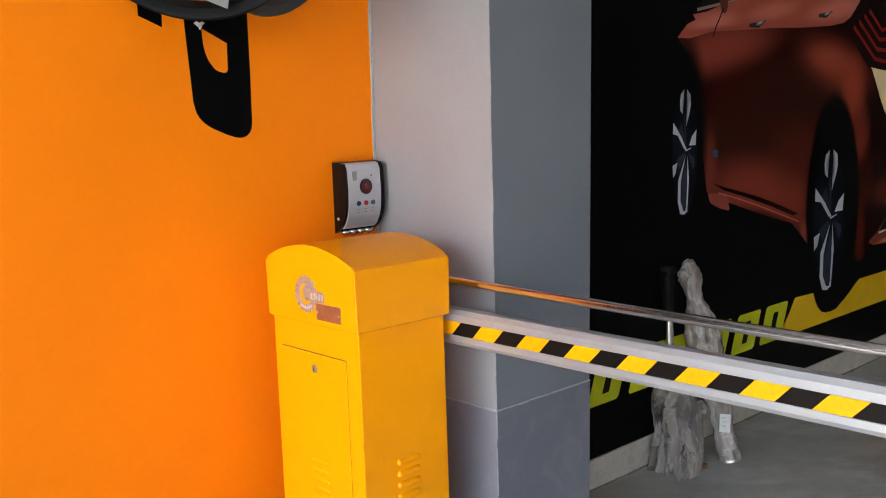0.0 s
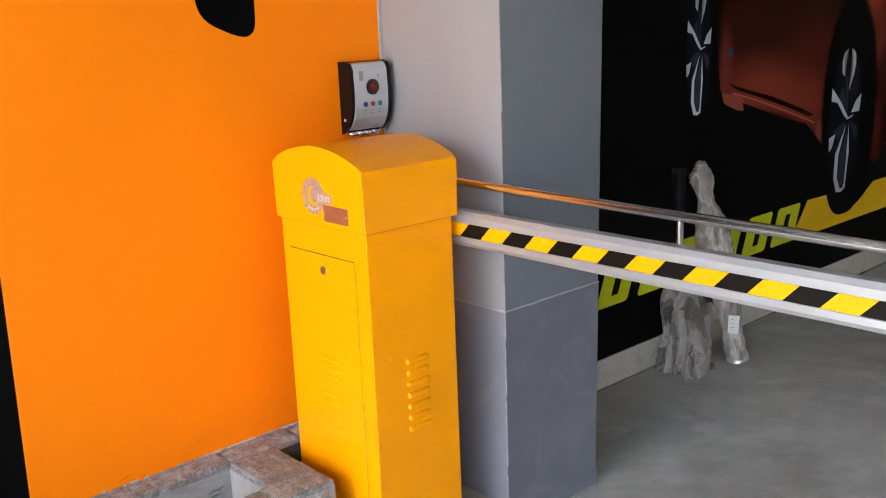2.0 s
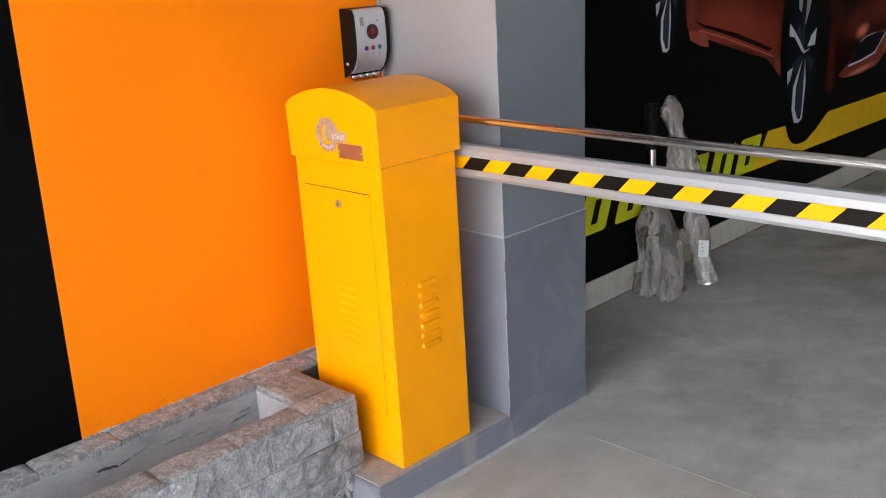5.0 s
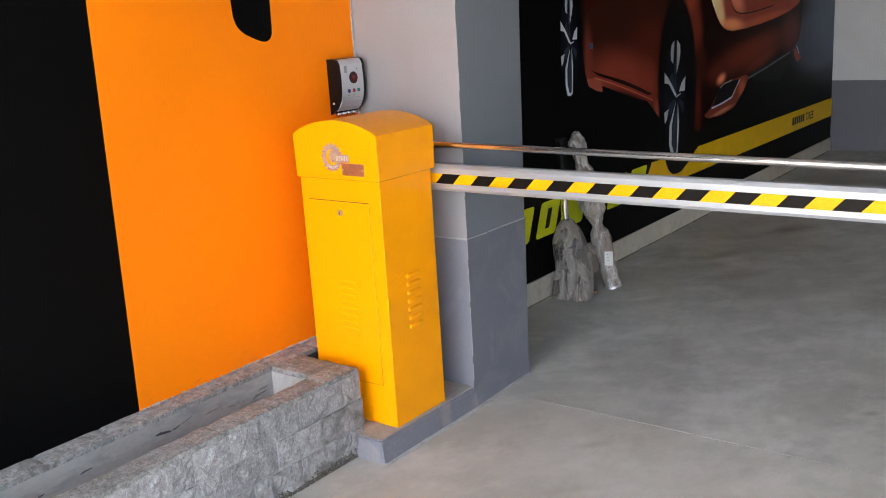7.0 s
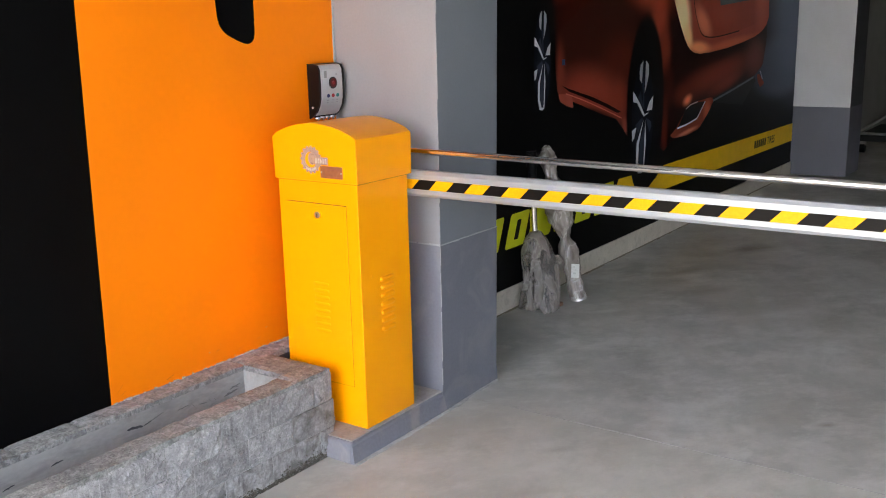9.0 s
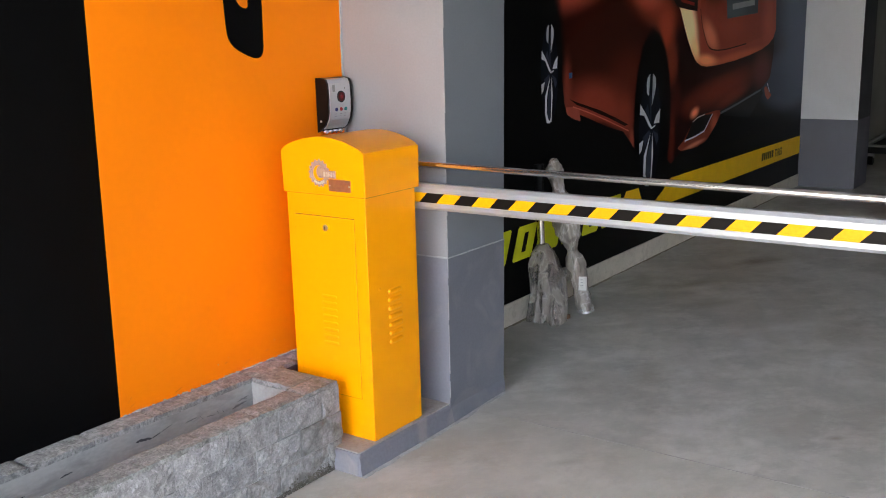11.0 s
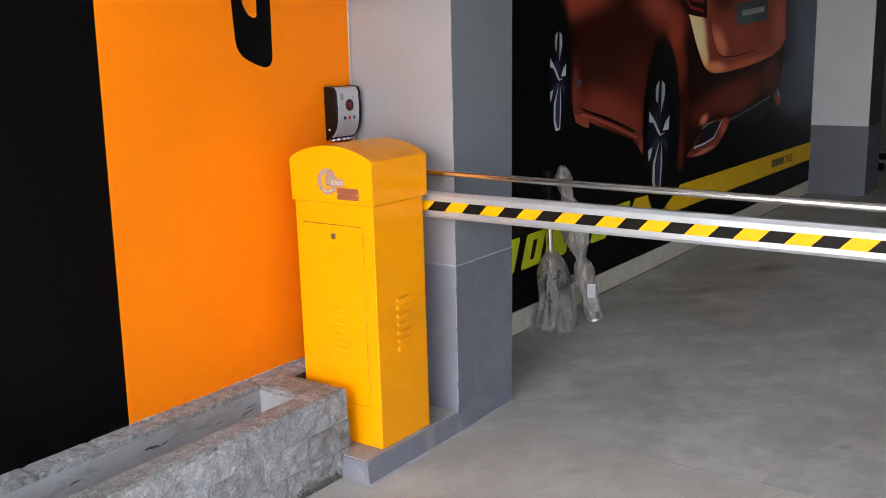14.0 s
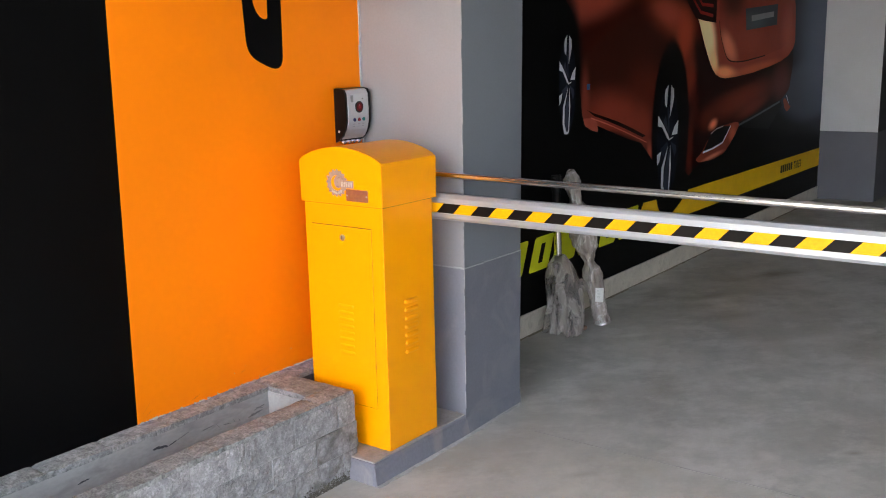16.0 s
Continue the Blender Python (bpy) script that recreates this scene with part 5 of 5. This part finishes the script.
lettering = new("print_word", word_mesh)
lettering.parent = mural
lettering.matrix_parent_inverse = Matrix.Translation(mural.location).inverted()
tagged(lettering, "dark printed word TIRES")
LIME = printed("print_lime", (0.60, 0.60, 0.022))
INKK = printed("print_counter", (0.0075, 0.0075, 0.008))
for x0, x1, hollow in ((1.425, 1.615, True), (1.68, 1.87, True), (1.91, 2.15, False), (2.19, 2.38, False), (2.435, 2.635, True), (2.685, 2.89, True)):
    def lean(u, v, x0=x0, x1=x1):
        return (x0 + (x1 - x0) * u + (v - 0.5) * 0.07, 0.318 + 0.172 * v)
    ink("print_brand_block", corner_cut([lean(*p) for p in ((0, 0), (1, 0), (1, 1), (0, 1))], 0.06, 1), LIME, "plain lime-yellow slanted block", step=1 if x0 < 1.5 else 0)
for x0, x1, hollow in ((1.425, 1.615, True), (1.68, 1.87, True), (2.435, 2.635, True), (2.685, 2.89, True)):
    def lean(u, v, x0=x0, x1=x1):
        return (x0 + (x1 - x0) * u + (v - 0.5) * 0.07, 0.318 + 0.172 * v)
    ink("print_brand_slit", corner_cut([lean(*p) for p in ((0.40, 0.22), (0.62, 0.22), (0.62, 0.78), (0.40, 0.78))], 0.06, 1), INKK, "black slit", step=1 if x0 < 1.5 else 0)
# wheels
TYRE = printed("print_tyre", (0.0035, 0.0035, 0.004))
RIMK = printed("print_rim", (0.006, 0.008, 0.014))
SPOKE = printed("print_spoke", (0.62, 0.62, 0.65))
SPOKE_B = printed("print_spoke_dim", (0.030, 0.037, 0.058))


def print_wheel(cx, cz, rx, rz, tx, tz):
    """A car wheel seen at a slant: tyre, dark rim and bright spoke facets in rim units."""
    at = lambda pts: [(cx + u * rx, cz + v * rz) for u, v in pts]
    ink("print_tyre", squircle(cx + 0.2 * rx, cz, tx, tz), TYRE, "black tyre")
    ink("print_rim", oval(cx, cz, rx, rz), RIMK, "dark alloy rim")
    bright = (((-0.06, 0.99), (-0.31, 0.92), (-0.39, 0.81), (-0.36, 0.66), (-0.17, 0.60), (-0.25, 0.77), (-0.17, 0.89)),
              ((0.17, 0.99), (0.44, 0.91), (0.47, 0.76), (0.36, 0.62), (0.11, 0.41), (0.25, 0.66), (0.28, 0.83)),
              ((-0.92, 0.48), (-0.94, 0.30), (-0.56, 0.27), (-0.06, 0.05), (0.14, 0.05), (-0.31, 0.26), (-0.58, 0.36)),
              ((0.94, 0.35), (0.58, 0.25), (0.33, 0.10), (0.86, 0.10)),
              ((-0.08, 0.09), (0.11, 0.04), (0.50, 0.07), (0.47, 0.05), (0.08, 0.01)),
              ((-0.97, -0.20), (-0.94, -0.39), (-0.75, -0.33), (-0.58, -0.15)),
              ((0.06, -0.05), (-0.53, -0.44), (-0.56, -0.78), (-0.36, -0.98), (-0.03, -1.00), (0.19, -0.95), (-0.14, -0.94), (-0.36, -0.77), (-0.33, -0.47)),
              ((0.22, -0.05), (0.33, -0.43), (0.19, -0.97), (0.06, -0.94), (0.17, -0.49)))
    for i, q in enumerate(bright):
        ink("print_spoke", at(q), SPOKE, "bright spoke facet", step=1 if i == 0 else 0)
    dim = (((-0.69, -0.11), (-0.08, 0.00), (0.03, -0.05), (-0.42, -0.27)),
           ((0.25, -0.01), (0.75, -0.10), (0.83, -0.20), (0.64, -0.30)),
           ((0.11, -0.15), (0.19, -0.49), (0.11, -0.90), (-0.19, -0.91), (-0.31, -0.74), (-0.25, -0.47)),
           ((-0.11, 0.58), (0.06, 0.65), (0.11, 0.14), (0.00, 0.14)),
           ((-0.50, 0.36), (-0.25, 0.47), (0.03, 0.15)))
    for i, q in enumerate(dim):
        ink("print_spoke", at(q), SPOKE_B, "blue-grey spoke facet", step=1 if i == 0 else 0)


print_wheel(2.037, 1.238, 0.090, 0.253, 0.112, 0.33)
print_wheel(3.332, 0.835, 0.168, 0.355, 0.232, 0.472)


# ---- wrapped goods by the wall ----
def crumpled(p0, p1, radii, seg=36, amount=0.2, seed=1.0, squash=1.0, folds=0.0, fine=3):
    """A wrapped bundle along a line: radii at even steps, lumps of the given amount, and lengthwise folds."""
    p0, p1 = Vector(p0), Vector(p1)
    axis = (p1 - p0).normalized()
    side = axis.cross(Vector((0, 1, 0))).normalized()
    other = axis.cross(side)
    bm = bmesh.new()
    n = (len(radii) - 1) * fine
    rings = []
    for j in range(n + 1):
        f = j / n * (len(radii) - 1)
        i = min(int(f), len(radii) - 2)
        q = f - i
        q = q * q * (3 - 2 * q)
        r = radii[i] * (1 - q) + radii[i + 1] * q
        c = p0.lerp(p1, j / n)
        ringv = []
        for k in range(seg):
            a = 2 * math.pi * k / seg
            ca, sa = math.cos(a), math.sin(a)
            j_ = j * 3 / fine
            lump = noise.noise(Vector((ca * 2.4 + seed, sa * 2.4, j_ * 0.42))) - 0.6 * abs(noise.noise(Vector((ca * 5 + seed, sa * 5, j_ * 0.9))))
            fold = abs(noise.noise(Vector((ca * 4.5 + seed * 2, sa * 4.5, j_ * 0.06)))) - 0.25
            rr = r * (1.12 + amount * lump + folds * fold)
            ringv.append(bm.verts.new(c + side * rr * ca + other * rr * sa * squash))
        rings.append(ringv)
    for a, b in zip(rings, rings[1:]):
        for k in range(seg):
            bm.faces.new((a[k], a[(k + 1) % seg], b[(k + 1) % seg], b[k]))
    bm.faces.new(rings[0])
    bm.faces.new(rings[-1][::-1])
    return bm


pole = thing("wrapped_pole", (1.86, 0.39, 0), "silver pole with black grip standing in crumpled clear plastic", "pole")
foot, head = Vector((1.857, 0.383, 0.02)), Vector((1.859, 0.410, 0.795))
spot = lambda f: foot.lerp(head, f)
part("tube", tube(bmesh.new(), spot(0.0), spot(0.765), 0.0185, seg=24), BAR_STEEL, pole, "silver metal tube")
part("red_stripe", tube(bmesh.new(), spot(0.3) + Vector((0.0145, 0.006, 0)), spot(0.76) + Vector((0.0145, 0.006, 0)), 0.0125, seg=16), RED_PAINT, pole, "red inner tube")
bm = tube(bmesh.new(), spot(0.755), spot(0.92), 0.0215, 0.0225)
tube(bm, spot(0.90), spot(1.0), 0.027, 0.025)
tube(bm, spot(0.965) + Vector((-0.03, 0, 0)), spot(0.965) + Vector((0.05, 0, 0.012)), 0.016)
part("grip", bm, BLACK_GRIP, pole, "black plastic grip")


def draped(centre, top, radii, squash, pleats, seed, turn=0.0, hem=0.03, seg=110, rows=44):
    """A loose plastic bag hanging from its neck: pleats deepen downwards, the hem is uneven."""
    bm = bmesh.new()
    rings = []
    for j in range(rows + 1):
        f = j / rows
        g = f * (len(radii) - 1)
        i = min(int(g), len(radii) - 2)
        q = g - i
        r = radii[i] * (1 - q) + radii[i + 1] * q
        ringv = []
        for k in range(seg):
            a = 2 * math.pi * k / seg
            twist = a + turn * f
            ca, sa = math.cos(twist), math.sin(twist)
            ridge = 1 - 2 * abs(noise.noise(Vector((ca * pleats + seed, sa * pleats, f * 1.6 + seed))))
            wide = noise.noise(Vector((ca * 1.3 + seed, sa * 1.3, f * 2.4)))
            small = abs(noise.noise(Vector((ca * 7 + seed, sa * 7, f * 9))))
            rr = r * (0.94 + 0.20 * (0.25 + f) * (ridge - 0.5) + 0.22 * wide - 0.10 * small)
            z = top * (1 - f) + f * max(0.001, hem * (noise.noise(Vector((ca * 2.2 + seed, sa * 2.2, 7.7))) + 0.4 * noise.noise(Vector((ca * 9 + seed, sa * 9, 3.7)))))
            ringv.append(bm.verts.new((centre[0] + centre[2] * (1 - f) + rr * math.cos(a), centre[1] + centre[3] * (1 - f) + rr * math.sin(a) * squash, z)))
        rings.append(ringv)
    for a, b in zip(rings, rings[1:]):
        for k in range(seg):
            bm.faces.new((a[k], a[(k + 1) % seg], b[(k + 1) % seg], b[k]))
    return bm


part("wrap", draped((1.812, 0.330, 0.045, 0.053), 0.385, [0.034, 0.072, 0.092, 0.101, 0.107, 0.111, 0.113, 0.113, 0.112, 0.108], 0.82, 1.7, 3.3, 0.5, 0.02), WRAP, pole, "crumpled clear plastic bag", smooth=True)
part("wrap_flap", draped((1.775, 0.255, 0.155, 0.050), 0.250, [0.026, 0.036, 0.048, 0.058, 0.066, 0.070, 0.070], 0.45, 1.9, 9.4, -0.8, 0.03, 90, 40), WRAP, pole, "frayed plastic flap", smooth=True)
part("wrap_tail", crumpled((1.915, 0.315, 0.225), (1.972, 0.285, 0.195), [0.012, 0.022, 0.028, 0.022, 0.014], seg=40, fine=6, amount=0.35, seed=14.2, squash=0.7, folds=0.4), WRAP, pole, "loose twist of plastic", smooth=True)
part("cardboard", boxed(1.862, 1.892, 0.243, 0.262, 0.0, 0.020, bevel=0.004), CARD, pole, "brown cardboard scrap under the plastic")
bundle = thing("wrapped_fitting", (2.03, 0.225, 0), "metal fitting wound in clear plastic, leaning on the wall", "wrapped fitting")
b0, b1 = Vector((2.030, 0.225, 0.0)), Vector((1.990, 0.405, 0.812))
bspot = lambda f: b0.lerp(b1, f)
part("base_cap", tube(bmesh.new(), bspot(0.0), bspot(0.03), 0.047, 0.042, seg=28), STEEL, bundle, "flared steel foot", smooth=False)
part("stem", tube(bmesh.new(), bspot(0.02), bspot(0.92), 0.022, seg=16), STEEL, bundle, "steel stem")
part("wrap", crumpled(bspot(0.012), bspot(0.985), [0.041, 0.039, 0.037, 0.036, 0.039, 0.045, 0.047, 0.041, 0.024, 0.033, 0.052, 0.060, 0.062, 0.060, 0.053, 0.042, 0.030, 0.029, 0.040, 0.038, 0.018], seg=64, fine=5, amount=0.20, seed=5.7, folds=0.22), WRAP_TIGHT, bundle, "tight crumpled plastic wrap", smooth=True)
part("wrap_end", crumpled((1.985, 0.398, 0.722), (2.016, 0.405, 0.806), [0.026, 0.030, 0.030, 0.025, 0.013], seg=36, fine=5, amount=0.4, seed=21.0, folds=0.4), WRAP_TIGHT, bundle, "torn end of the plastic", smooth=True)
part("wrap_end", crumpled((1.990, 0.396, 0.715), (1.950, 0.398, 0.768), [0.022, 0.026, 0.026, 0.016], seg=32, fine=5, amount=0.4, seed=27.0, folds=0.4), WRAP_TIGHT, bundle, "torn end of the plastic", smooth=True)
lc = bspot(0.20)
bm = bmesh.new()
box(bm, -0.022, 0.022, -0.0008, 0.0008, -0.036, 0.036)
bmesh.ops.transform(bm, matrix=Matrix.Translation(lc + Vector((-0.040, -0.040, 0.004))) @ pose(0, 0, 0, -12, 6, -42), verts=bm.verts)
part("label", bm, PAPER, bundle, "white paper label")
bm = bmesh.new()
for i in range(3):
    box(bm, -0.012, -0.002 + 0.003 * i, -0.0016, -0.0009, 0.020 - 0.016 * i, 0.0225 - 0.016 * i)
bmesh.ops.transform(bm, matrix=Matrix.Translation(lc + Vector((-0.040, -0.040, 0.004))) @ pose(0, 0, 0, -12, 6, -42), verts=bm.verts)
part("label_bars", bm, GREY_MARK, bundle, "illegible grey print")

# ---- trolley beyond the far pillar ----
cart = thing("trolley", (9.2, -0.1, 0), "low dark trolley with a bright tube frame", "trolley")
part("deck", boxed(8.52, 9.7, -0.85, 0.22, 0.13, 0.20, bevel=0.01), BLACK_GRIP, cart, "dark deck")
bm = bmesh.new()
for a, b in (((8.5, -0.87, 0.215), (8.5, 0.235, 0.215)), ((8.5, -0.87, 0.215), (9.72, -0.87, 0.215)), ((8.5, 0.235, 0.215), (8.5, -0.30, 0.56)), ((8.5, -0.30, 0.56), (8.5, -0.30, 0.215))):
    tube(bm, a, b, 0.014, seg=12)
part("frame", bm, STEEL, cart, "bright steel tube frame")
for x in (8.6, 9.6):
    for y in (-0.77, 0.18):
        part("caster", tube(bmesh.new(), (x, y - 0.025, 0.05), (x, y + 0.025, 0.05), 0.05, seg=20), RUBBER, cart)
        part("caster_fork", boxed(x - 0.025, x + 0.025, y - 0.033, y + 0.033, 0.08, 0.131), STEEL, cart)
